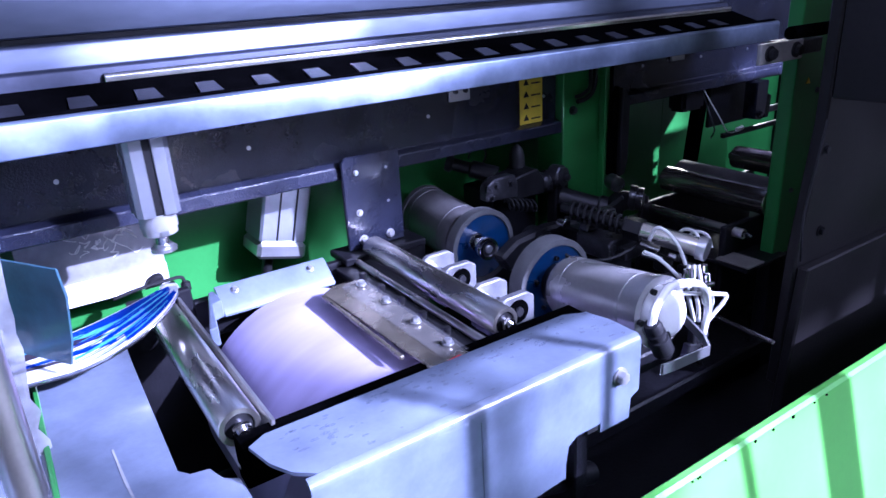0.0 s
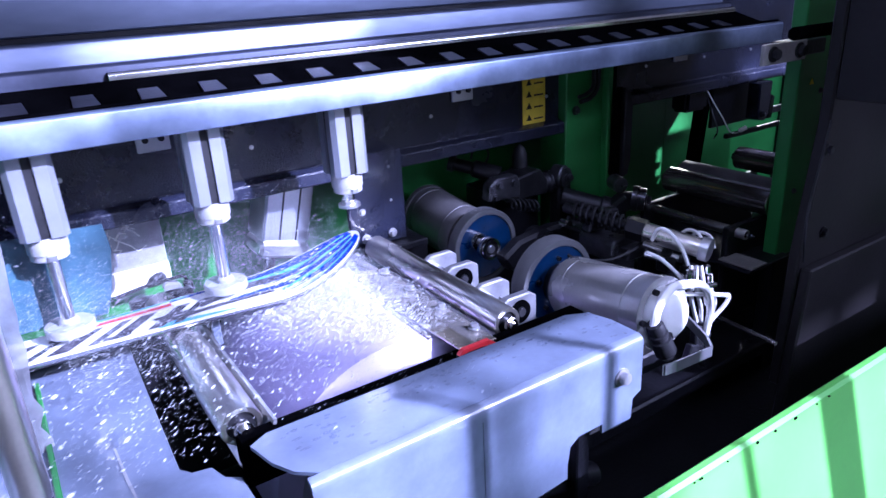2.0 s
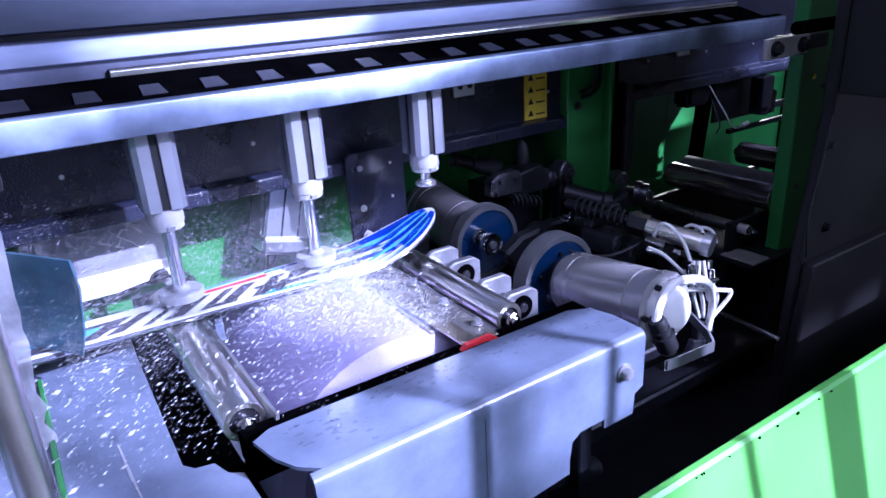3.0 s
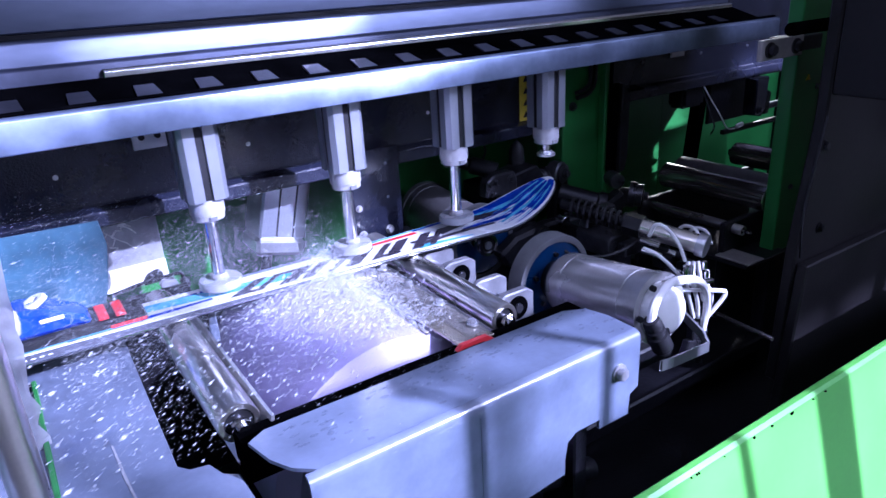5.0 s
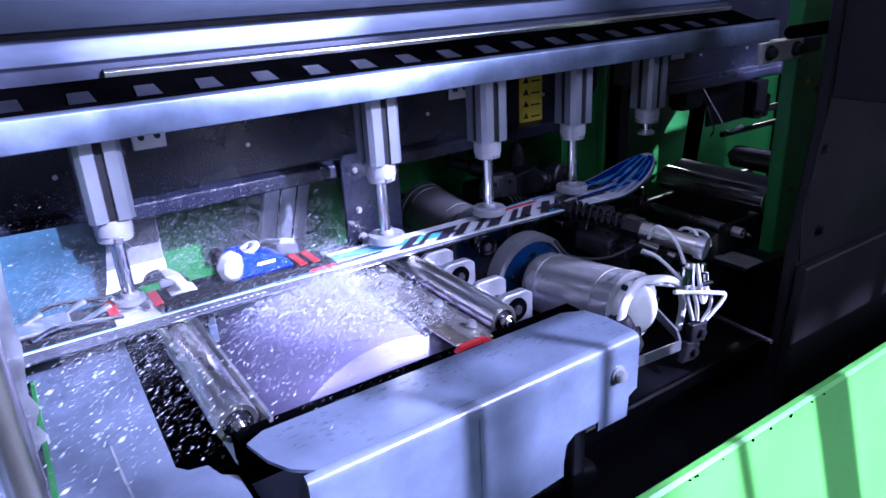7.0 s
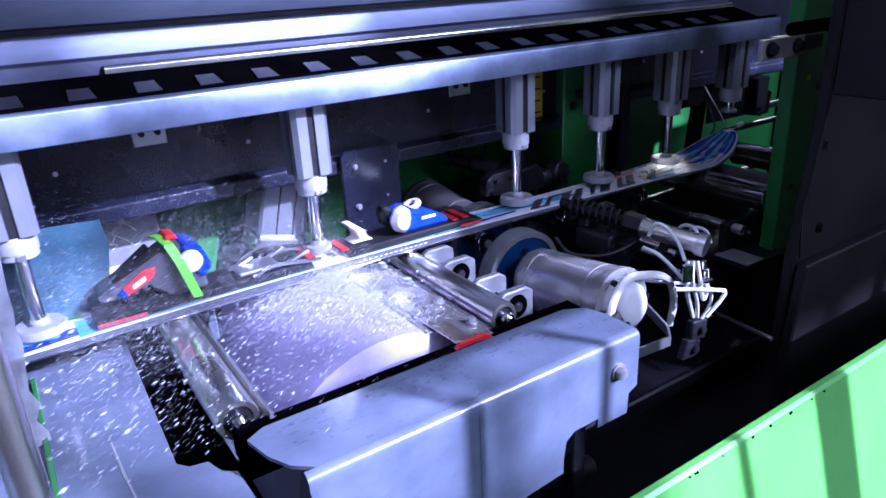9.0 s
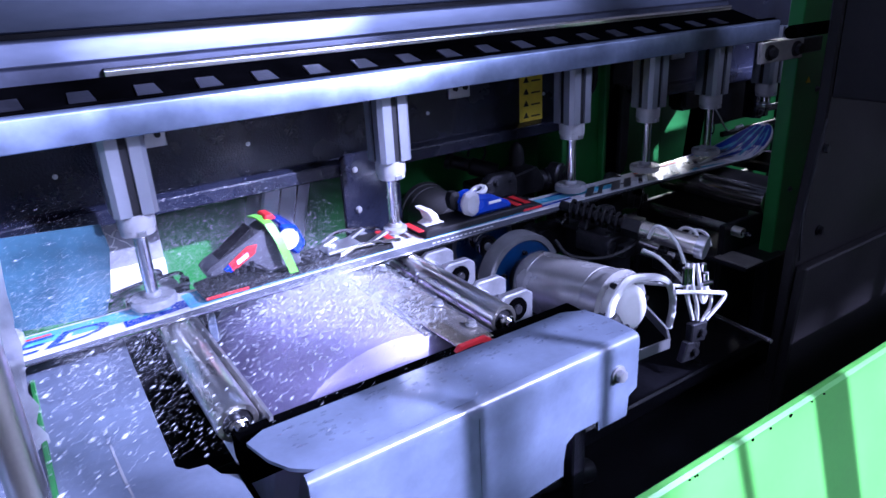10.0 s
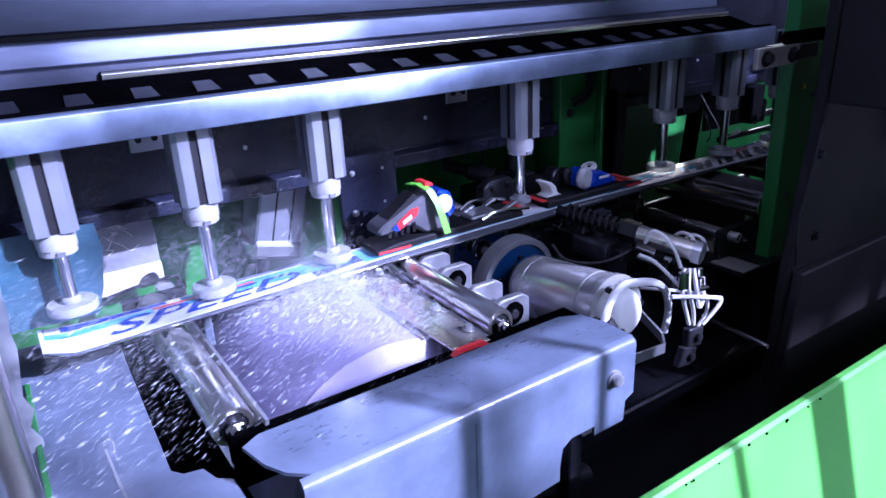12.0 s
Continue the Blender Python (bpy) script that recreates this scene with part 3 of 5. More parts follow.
    part("red_trim", box(-0.698, -0.640, CYL_Y - 0.0325, CYL_Y - 0.0312, 1.0175, 1.0215, 0.0004), SKIRED, pl, "thin red trim")
    toe = part("toe_piece", prism([(-0.165, 1.029), (-0.175, 1.042), (-0.215, 1.062), (-0.245, 1.066), (-0.262, 1.056), (-0.258, 1.029)], "y", CYL_Y - 0.027, CYL_Y + 0.027, 0.006), SKIBLUE, t, "blue binding toe piece")
    part("toe_jaw", prism([(-0.244, 1.033), (-0.238, 1.060), (-0.246, 1.074), (-0.262, 1.078), (-0.274, 1.066), (-0.276, 1.046), (-0.264, 1.032)], "y", CYL_Y - 0.033, CYL_Y - 0.014, 0.007), COLLARPL, toe, "white upright toe wing")
    part("toe_jaw", prism([(-0.248, 1.034), (-0.244, 1.056), (-0.262, 1.070), (-0.274, 1.060), (-0.268, 1.032)], "y", CYL_Y + 0.008, CYL_Y + 0.034, 0.006), DARKSTEEL, toe, "dark far toe wing")
    part("toe_ring", lathe((-0.222, CYL_Y, 1.0625), (-0.224, CYL_Y, 1.0675), [(0, 0.008), (0, 0.016), (0.7, 0.0155), (1, 0.014), (1, 0.008)], 28, close=True), WHITEPL, toe, "white oval ring")
    part("text_bar", box(-0.222, -0.196, CYL_Y - 0.0285, CYL_Y - 0.027, 1.046, 1.051, 0.0005), WHITEPL, toe, "white word bar")
    part("brake_pedal_rest", prism([(-0.338, 1.029), (-0.324, 1.034), (-0.330, 1.048), (-0.340, 1.058), (-0.328, 1.058), (-0.314, 1.046), (-0.310, 1.034), (-0.300, 1.029)], "y", CYL_Y - 0.012, CYL_Y + 0.020, 0.002), WHITEPL, pl, "white curved pedal rest")
    heel = part("heel_piece", prism([(-0.556, 1.029), (-0.560, 1.056), (-0.578, 1.094), (-0.600, 1.096), (-0.640, 1.076), (-0.686, 1.056), (-0.692, 1.046), (-0.684, 1.041), (-0.628, 1.046), (-0.606, 1.029)], "y", CYL_Y - 0.024, CYL_Y + 0.024, 0.006), HEELGREY, t, "dark grey binding heel piece")
    part("heel_cup", prism([(-0.564, 1.045), (-0.548, 1.060), (-0.560, 1.092), (-0.584, 1.097), (-0.581, 1.066)], "y", CYL_Y - 0.030, CYL_Y + 0.030, 0.004), SKIBLUE, heel, "blue heel cup")
    part("white_disc", cyl((-0.576, CYL_Y - 0.0305, 1.075), (-0.576, CYL_Y - 0.036, 1.075), 0.015, seg=24, b=0.001), WHITEPL, heel, "white round button")
    part("heel_lever", prism([(-0.613, 1.066), (-0.672, 1.048), (-0.680, 1.056), (-0.618, 1.098)], "y", CYL_Y - 0.018, CYL_Y + 0.018, 0.003), RUBBER, heel, "black heel lever")
    part("red_badge", prism([(-0.655, 1.046), (-0.622, 1.064), (-0.618, 1.076), (-0.632, 1.076), (-0.660, 1.058)], "y", CYL_Y - 0.0262, CYL_Y - 0.0242, 0.0005), SKIRED, heel, "red badge")
    part("blue_badge", prism([(-0.662, 1.044), (-0.655, 1.046), (-0.660, 1.058), (-0.668, 1.052)], "y", CYL_Y - 0.0262, CYL_Y - 0.0242, 0.0005), SKIBLUE, heel, "blue badge edge")
    part("white_mark", prism([(-0.648, 1.054), (-0.632, 1.062), (-0.633, 1.068), (-0.649, 1.060)], "y", CYL_Y - 0.0270, CYL_Y - 0.0264, 0.0), WHITEPL, heel, "white word bar")
    part("red_cap", prism([(-0.600, 1.1025), (-0.582, 1.1015), (-0.586, 1.109), (-0.598, 1.110)], "y", CYL_Y - 0.016, CYL_Y + 0.016, 0.002), SKIRED, heel, "red top cap")
    for k in range(5):
        part("rib", box(-0.676 + 0.011 * k, -0.670 + 0.011 * k, CYL_Y - 0.0265, CYL_Y - 0.0243, 1.038, 1.046 + 0.002 * k, 0.0006), DARKSTEEL, heel)
    band = [(-0.606, CYL_Y + 0.020, 1.1015), (-0.603, CYL_Y - 0.006, 1.1055), (-0.597, CYL_Y - 0.027, 1.099), (-0.590, CYL_Y - 0.0385, 1.078), (-0.584, CYL_Y - 0.041, 1.055), (-0.577, CYL_Y - 0.043, 1.028)]
    bm = bmesh.new()
    rows = [[bm.verts.new((x - w, y + d, z + d)) for w, d in ((-0.006, 0), (0.006, 0), (0.006, 0.002), (-0.006, 0.002))] for x, y, z in band]
    for p, q in zip(rows, rows[1:]):
        for k in range(4):
            bm.faces.new((p[k], p[(k + 1) % 4], q[(k + 1) % 4], q[k]))
    bm.faces.new(rows[0])
    bm.faces.new(rows[-1])
    part("strap", bm, STRAP, heel, "flat lime green rubber strap")
    for x, a in ((-0.47, 0.020), (-0.445, -0.012), (-0.52, 0.016)):
        part("brake_link", prism([(x, 1.029), (x + 0.034, 1.040 + 0.2 * abs(a)), (x + 0.038, 1.036 + 0.2 * abs(a)), (x + 0.008, 1.029)], "y", CYL_Y + a - 0.005, CYL_Y + a + 0.005, 0.001), ALU, pl, "grey brake link")
    part("brake_arm", pipe([(-0.50, CYL_Y - 0.033, 1.030), (-0.47, CYL_Y - 0.037, 1.040), (-0.42, CYL_Y - 0.037, 1.034), (-0.40, CYL_Y - 0.033, 1.030)], 0.003, 6), CHROME, pl, "steel brake arm")
    part("brake_arm", pipe([(-0.50, CYL_Y + 0.033, 1.030), (-0.47, CYL_Y + 0.037, 1.040), (-0.42, CYL_Y + 0.037, 1.034), (-0.40, CYL_Y + 0.033, 1.030)], 0.003, 6), CHROME, pl, "steel brake arm")
    part("brake_pedal", box(-0.515, -0.455, CYL_Y - 0.022, CYL_Y + 0.022, 1.0285, 1.034, 0.002), ALU, pl, "grey brake pedal")
    bm = bmesh.new()
    for k in range(14):
        box(-0.34 + 0.009 * k, -0.335 + 0.009 * k, CYL_Y - half_width(-0.3) + 0.0006, CYL_Y - half_width(-0.3) + 0.0012, 1.0072, 1.0086, 0, bm)
    part("text_bars", bm, WHITEPL, t, "row of small white lettering bars", smooth=False)
    return t


HEELGREY = mat("dark_grey_plastic", (0.085, 0.085, 0.10), 0.35, 0.0, 0.25, 30, 0.05, 200)
SIDEWALL = mat("grey_sidewall", (0.075, 0.08, 0.10), 0.4, 0.0, 0.2, 30, 0.05, 200)
SKIWHITE = mat("white_ski_lacquer", (0.78, 0.80, 0.83), 0.25, 0.0, 0.05, 20, 0.02, 200, coat=0.4)
SKIBLUE = mat("deep_blue_lacquer", (0.020, 0.055, 0.42), 0.25, 0.0, 0.25, 30, 0.02, 200, coat=0.4)
SKICYAN = mat("cyan_lacquer", (0.16, 0.52, 0.76), 0.25, 0.0, 0.25, 30, 0.02, 200, coat=0.4)
SKIDARK = mat("dark_grey_lacquer", (0.045, 0.04, 0.055), 0.3, 0.0, 0.2, 30, 0.02, 200, coat=0.3)
SKIRED = mat("red_plastic", (0.62, 0.03, 0.035), 0.35, 0.0, 0.12, 30, 0.02, 200)
STRAP = mat("lime_green_rubber", (0.22, 0.68, 0.06), 0.45, 0.0, 0.1, 30, 0.02, 200)


# ---- grinding station ----
STONE_X, STONE_R, STONE_Z = 0.330, 0.165, 0.8355
LOW = 0.040


def stone():
    t = thing("grinding_stone", (STONE_X, 0.79, STONE_Z), "large pale grinding stone drum, wet and turning", "grinding stone")
    part("drum", lathe((STONE_X, 0.622, STONE_Z), (STONE_X, 0.955, STONE_Z), [(0.0, 0.06), (0.0, 0.110), (0.002, STONE_R - 0.022), (0.062, STONE_R), (0.986, STONE_R), (0.997, STONE_R - 0.004), (1.0, 0.110), (1.0, 0.06)], 96), STONE, t)
    hub = part("hub", lathe((STONE_X, 0.614, STONE_Z), (STONE_X, 0.975, STONE_Z), [(0.0, 0.025), (0.0, 0.045), (0.05, 0.055), (0.95, 0.055), (1.0, 0.045), (1.0, 0.025)], 32), DARKSTEEL, t, "dark steel hub")
    for k in range(6):
        a = math.pi * k / 3
        part("flange_bolt", cyl((STONE_X + 0.036 * math.cos(a), 0.611, STONE_Z + 0.036 * math.sin(a)), (STONE_X + 0.036 * math.cos(a), 0.606, STONE_Z + 0.036 * math.sin(a)), 0.005, seg=6), ALU, hub)
    return t


def roller(x, y0, y1, z=0.979, r=0.021, label="polished steel support roller", material=None, name="support_roller", group="support rollers"):
    t = thing(name, (x, (y0 + y1) / 2, z - r), label, "roller", group)
    part("shell", lathe((x, y0, z), (x, y1, z), [(0.012, r * 0.72), (0.0, r * 0.72), (0.0, r * 0.96), (0.006, r), (0.994, r), (1.0, r * 0.96), (1.0, r * 0.72), (0.988, r * 0.72)], 48), material or ROLLER, t)
    part("shaft", cyl((x, y0 - 0.016, z), (x, y1 + 0.016, z), r * 0.30, seg=20, b=0.001), CHROME, t, "steel shaft end")
    part("lock_nut", cyl((x, y0 - 0.004, z), (x, y0 - 0.011, z), r * 0.48, seg=6, b=0.0008), CHROME, t)
    part("bearing", cyl((x, y0 + 0.003, z), (x, y0 + 0.008, z), r * 0.70, seg=24), DARKSTEEL, t)
    return t


def doctor_plate():
    """The scraper plate beside the stone; it turns on its far long edge."""
    hx, hz = 0.408, 0.979
    t = thing("scraper_plate", (hx, 0.735, hz), "clear-edged wet metal scraper plate with bolts beside the stone", "scraper plate")
    part("blade", prism([(hx - 0.052, 0.592), (hx - 0.062, 0.868), (hx - 0.040, 0.885), (hx + 0.004, 0.880), (hx + 0.004, 0.592)], "z", hz, hz + 0.003, 0.0006), WETSTEEL, t, "thin wet steel blade")
    part("wiper_edge", box(hx - 0.066, hx - 0.060, 0.640, 0.868, hz - 0.004, hz + 0.0015, 0.001), WETSTEEL, t, "clear wiper strip")
    part("red_end", prism([(hx - 0.056, hz - 0.004), (hx - 0.050, hz + 0.003), (hx - 0.012, hz + 0.007), (hx + 0.006, hz - 0.004), (hx - 0.004, hz - 0.004), (hx - 0.018, hz + 0.001), (hx - 0.040, hz - 0.001)], "y", 0.5850, 0.5915, 0.0), SKIRED, t, "red rubber end strip")
    part("clear_cover", prism([(hx - 0.030, 0.600), (hx - 0.034, 0.862), (hx - 0.024, 0.874), (hx + 0.008, 0.872), (hx + 0.008, 0.600)], "z", hz + 0.0032, hz + 0.0052, 0.0006), CLEAR, t, "clear plastic cover strip")
    for y in (0.625, 0.70, 0.78, 0.855):
        bolt(t, (hx - 0.006, y, hz + 0.0052), (0, 0, 1), 0.0058)
    return t


CLEAR = mat("clear_wet_plastic", (0.25, 0.25, 0.26), 0.08, 0.0, 0.1, 20, 0.05, 150, 0.04, alpha=0.14, coat=0.5)
WETSTEEL = mat("wet_brassy_steel", (0.44, 0.40, 0.31), 0.27, 0.85, 0.25, 22, 0.12, 120, 0.12)


BOLTSTEEL = mat("zinc_bolt_steel", (0.50, 0.50, 0.52), 0.32, 0.6, 0.2, 40, 0.1, 200)


def guard():
    """The folded sheet guard in front of the rollers."""
    t = thing("front_guard", (0.36, 0.53, 0.86), "blue-grey enamelled folded sheet guard, wet on top", "guard")
    th = 0.004
    top = prism([(0.130, 0.569), (0.150, 0.580), (0.552, 0.580), (0.580, 0.566), (0.588, 0.535), (0.588, 0.492), (0.168, 0.492), (0.150, 0.508), (0.138, 0.532)], "z", 0.988, 0.992)
    part("top_sheet", top, GREY, t)
    sec = [(0.4815, 0.975)] + [(0.4915 - 0.010 * math.cos(a), 0.982 + 0.010 * math.sin(a)) for a in (0, 0.4, 0.8, 1.2, math.pi / 2)] + [(0.4917, 0.988), (0.4857, 0.982), (0.4857, 0.975)]
    part("fold", prism(sec, "x", 0.156, 0.588), GREY, t, "rounded folded edge")
    face = [(0.156, 0.975), (0.588, 0.975), (0.588, 0.915), (0.574, 0.908), (0.572, 0.880), (0.522, 0.880), (0.522, 0.893), (0.484, 0.893), (0.470, 0.884), (0.466, 0.860), (0.466, 0.840), (0.176, 0.815), (0.168, 0.90)]
    part("front_sheet", prism(face, "y", 0.4815, 0.4857), GREY, t)
    part("end_sheet", box(0.584, 0.588, 0.486, 0.575, 0.93, 0.9878, 0.001), GREY, t)
    bolt(t, (0.552, 0.4815, 0.948), (0, -1, 0), 0.0085, BOLTSTEEL)
    bm = bmesh.new()
    rnd = random.Random(5)
    for k in range(150):
        x, y, s = rnd.uniform(0.16, 0.585), rnd.uniform(0.497, 0.572), rnd.uniform(0.0006, 0.0024)
        if rnd.random() < 0.5:
            y = 0.572 - abs(rnd.gauss(0, 0.02))
        m = Matrix.Translation((x, y, 0.992)) @ Matrix.Diagonal((s * rnd.uniform(1, 3.2), s * rnd.uniform(0.7, 1.4), s * 0.35, 1))
        bmesh.ops.create_uvsphere(bm, u_segments=7, v_segments=5, radius=1, matrix=m)
    ob = part("wet_beading", bm, WATER, t, "small water drops lying on the sheet")
    tagged(ob, kind="stuff")
    # bearer under it
    part("seam", box(0.345, 0.3462, 0.4808, 0.4814, 0.845, 0.974, 0.0), GREY, t, "faint welded seam")
    b = thing("guard_bearer", (0.52, 0.56, 0.62), "dark steel bearer under the guard", "bearer")
    part("upright", box(0.500, 0.522, 0.50, 0.56, 0.621, 0.985, 0.002), BLACKWET, b)
    part("clamp", cyl((0.46, 0.53, 0.80), (0.56, 0.53, 0.77), 0.016, seg=20, b=0.002), BLACKWET, b)
    part("side_bar", box(0.128, 0.60, 0.592, 0.620, 0.925, 0.977, 0.0015), MATTE, b, "black bar along the stone")


WATER = mat("water_beads", (0.12, 0.14, 0.20), 0.04, 0.0, 0.0, 20, 0.0, 200, 0.02, alpha=0.22)


def tray():
    bm = prism([(-0.30, 0.40), (-0.30, 1.02), (0.084, 1.02), (0.078, 0.90), (0.0705, 0.625), (0.080, 0.612), (0.098, 0.608), (0.105, 0.585), (0.118, 0.575), (0.122, 0.40)], "z", 0.952, 0.958, 0.0008)
    t = thing("entry_tray", (-0.05, 0.75, 0.62), "blue-grey enamelled entry tray, wet and scratched", "tray")
    part("sheet", bm, GREY, t)
    part("down_edge", prism([(0.0785, 0.90), (0.0705, 0.626), (0.067, 0.626), (0.075, 0.90)], "z", 0.90, 0.9518, 0.0), GREY, t, "folded down edge")
    part("white_scuff", prism([(0.0215, 0.702), (0.0225, 0.640), (0.0255, 0.596), (0.0275, 0.596), (0.0255, 0.642), (0.0235, 0.703)], "z", 0.9582, 0.9588, 0.0), PADPL, t, "long pale scuff")
    part("leg", box(-0.25, -0.21, 0.45, 0.49, 0.6205, 0.9518, 0.002), BLACKWET, t, "black tray leg")
    part("leg", box(-0.25, -0.21, 0.95, 0.99, 0.6205, 0.9518, 0.002), BLACKWET, t, "black tray leg")
    solid("sump_pan", box(0.07, 0.60, 0.59, 1.02, 0.63, 0.64, 0.001), BLACKWET, "black sump pan under the stone", "pan")
    # black sheet, added so the slot beside the roller stays dark
    solid("sump_dark_sheet", box(-0.30, 0.62, 1.022, 1.034, 0.641, 0.948, 0.001), BLACKWET, "black sheet added to darken the view through the sump", "machine wall", kind="structure")
    solid("roller_gutter", prism([(0.163, 0.960), (0.168, 0.983), (0.1715, 0.983), (0.168, 0.955), (0.128, 0.940), (0.126, 0.944)], "y", 0.61, 1.0, 0.0), ALU, "thin metal gutter beside the support roller", "gutter")
    bm = box(0.10, 0.19, 1.004, 1.02, 0.94, 0.99, 0.002)
    box(0.19, 0.46, 1.004, 1.02, 0.90, 0.965, 0.002, bm)
    solid("rear_bearing_rail", bm, BLACKWET, "black rear bearing rail behind the stone", "rail")
    cw = thing("stone_cowl", (0.29, 0.98, 0.94), "grey enamelled cowl sheet behind the stone, wet", "cowl")
    part("rear_sheet", prism([(0.958, 0.948), (0.958, 0.953), (0.992, 0.982), (1.0, 0.984), (1.0, 0.979), (0.993, 0.976)], "x", 0.222, 0.405, 0.001), GREY, cw)
    part("side_sheet", prism([(0.178, 0.872), (0.190, 0.872), (0.206, 0.952), (0.2215, 0.958), (0.2215, 1.0), (0.212, 0.998)], "z", 0.950, 0.978, 0.0015), GREY, cw, "folded grey side sheet")
    for x in (0.25, 0.375):
        bolt(cw, (x, 0.985, 0.9765), (0, -0.6, 0.8), 0.0045)
    bm = box(0.425, 0.470, 0.60, 1.0, 0.948, 0.958, 0.001)
    nb = solid("nozzle_bar", bm, DARKSTEEL, "dark wet nozzle bar between stone and roller", "nozzle bar")
    for k in range(6):
        y = 0.625 + k * 0.06
        part("nozzle", cyl((0.440, y, 0.958), (0.440, y, 0.970), 0.006, seg=10, b=0.001), DARKSTEEL, nb)
    part("pipe_run", cyl((0.462, 0.60, 0.963), (0.462, 1.0, 0.963), 0.006, seg=14), ROLLER, nb, "steel pipe")


hall()
unseen_tube_lamp()
shadow_grille()
shell()
track_beam()
SKI = ski()
CYLS = [press_cylinder(off, d) for off, d in OFFSETS]
STONE_OB = stone()
ROLL_A = roller(0.139, 0.628, 0.995, z=0.977, r=0.023)
ROLL_B = roller(0.497, 0.630, 0.993)
PLATE = doctor_plate()
guard()
tray()


# ---- edge grinding station ----
def wheel_unit(x, y, z, near):
    """A motor with its edge grinding wheel; near: the one before the track, whose motor stands towards the front."""
    s = -1 if near else 1
    r = 0.077 if near else 0.071
    t = thing("edge_grinder", (x, y, z), "edge grinding motor with blue disc and grey abrasive rim", "grinding motor", "edge grinders")
    a, c = (y + 0.020, y - 0.012) if near else (y + 0.012, y - 0.012)
    disc = part("abrasive_rim", lathe((x, a, z), (x, c, z), [(0.0, r * 0.86), (0.0, r * 0.97), (0.06, r), (0.94, r), (1.0, r * 0.985), (1.0, r * 0.86)], 64, close=True), GRIT, t, "grey abrasive rim")
    part("disc", lathe((x, a - 0.004, z), (x, c + 0.003, z), [(0.0, 0.02), (0.0, r * 0.855), (1.0, r * 0.855), (1.0, 0.02)], 48), BLUEDISC, disc, "blue enamelled disc")
    for k in range(5 if near else 0):
        q = 2 * math.pi * k / 5 + 0.3
        part("disc_bolt", cyl((x + 0.045 * math.cos(q), c + 0.003, z + 0.045 * math.sin(q)), (x + 0.045 * math.cos(q), c - 0.003, z + 0.045 * math.sin(q)), 0.004, seg=8), GUNMETAL, disc)
    L = 0.243 if near else 0.215
    rise_ = 0.031 if near else 0.02
    def at(d):
        return Vector((x, y + s * d, z + rise_ * d / L))
    R = 0.051 if near else 0.056
    part("flange", lathe(at(0.013), at(0.040), [(0, 0.02), (0, 0.034), (0.6, 0.036), (1, 0.042)], 36), DARKSTEEL, t, "dark motor flange")
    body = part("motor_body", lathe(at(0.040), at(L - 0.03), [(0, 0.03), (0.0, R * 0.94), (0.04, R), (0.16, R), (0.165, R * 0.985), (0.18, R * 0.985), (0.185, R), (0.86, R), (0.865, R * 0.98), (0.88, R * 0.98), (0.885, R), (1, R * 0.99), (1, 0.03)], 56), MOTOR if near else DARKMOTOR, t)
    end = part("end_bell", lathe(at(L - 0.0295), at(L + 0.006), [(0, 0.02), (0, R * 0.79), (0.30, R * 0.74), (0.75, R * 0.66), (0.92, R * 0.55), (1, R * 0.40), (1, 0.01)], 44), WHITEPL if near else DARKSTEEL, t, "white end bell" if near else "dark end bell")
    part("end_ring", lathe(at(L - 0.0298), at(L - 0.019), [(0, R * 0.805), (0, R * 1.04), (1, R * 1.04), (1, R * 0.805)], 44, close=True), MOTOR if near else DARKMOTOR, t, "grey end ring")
    if near:
        for k in range(6):
            q = 2 * math.pi * k / 6
            p = at(L - 0.017) + Vector((0.046 * math.cos(q), 0, 0.046 * math.sin(q)))
            part("end_bolt", cyl(p, p + Vector((0, -0.006, 0)), 0.0045, seg=10), DARKSTEEL, end)
        g0, g1 = Vector((0.643, 0.512, 0.976)), Vector((0.668, 0.506, 0.922))
        gl = part("cable_gland", lathe(g0, g1, [(0, 0.008), (0.0, 0.0105), (0.10, 0.0125), (0.18, 0.0125), (0.20, 0.0105), (0.26, 0.0105), (0.28, 0.0130), (0.36, 0.0130), (0.38, 0.0110), (0.44, 0.0110), (0.46, 0.0140), (0.85, 0.0145), (0.92, 0.011), (1, 0.009)], 22), RUBBER, t, "black ribbed cable gland")
        part("cable", pipe([(0.643, 0.512, 0.970), (0.655, 0.517, 0.992), (0.695, 0.530, 1.004), (0.752, 0.550, 0.987), (0.830, 0.580, 0.953), (0.882, 0.600, 0.915), (0.905, 0.610, 0.871), (0.899, 0.610, 0.831)], 0.0062, 10), HOSE, t, "thick pale motor cable")
        part("gland_elbow", pipe([(0.672, 0.508, 0.922), (0.690, 0.525, 0.920), (0.705, 0.545, 0.940)], 0.010, 12), RUBBER, gl, "black elbow of the gland")
        b = [(0.660, 0.502, 0.901), (0.678, 0.497, 0.903), (0.775, 0.512, 0.884), (0.828, 0.557, 0.864), (0.822, 0.597, 0.891)]
        bm = bmesh.new()
        lo = [[bm.verts.new((px - off, py + off, pz + dz)) for px, py, pz in b] for off in (0.0, 0.0025) for dz in (-0.004, 0.012)]
        for k in range(len(b) - 1):
            for u, v in ((0, 1), (2, 3), (1, 3), (0, 2)):
                bm.faces.new((lo[u][k], lo[u][k + 1], lo[v][k + 1], lo[v][k]))
        part("bump_strap", bm, ALU, t, "bent steel guard strap", smooth=False)
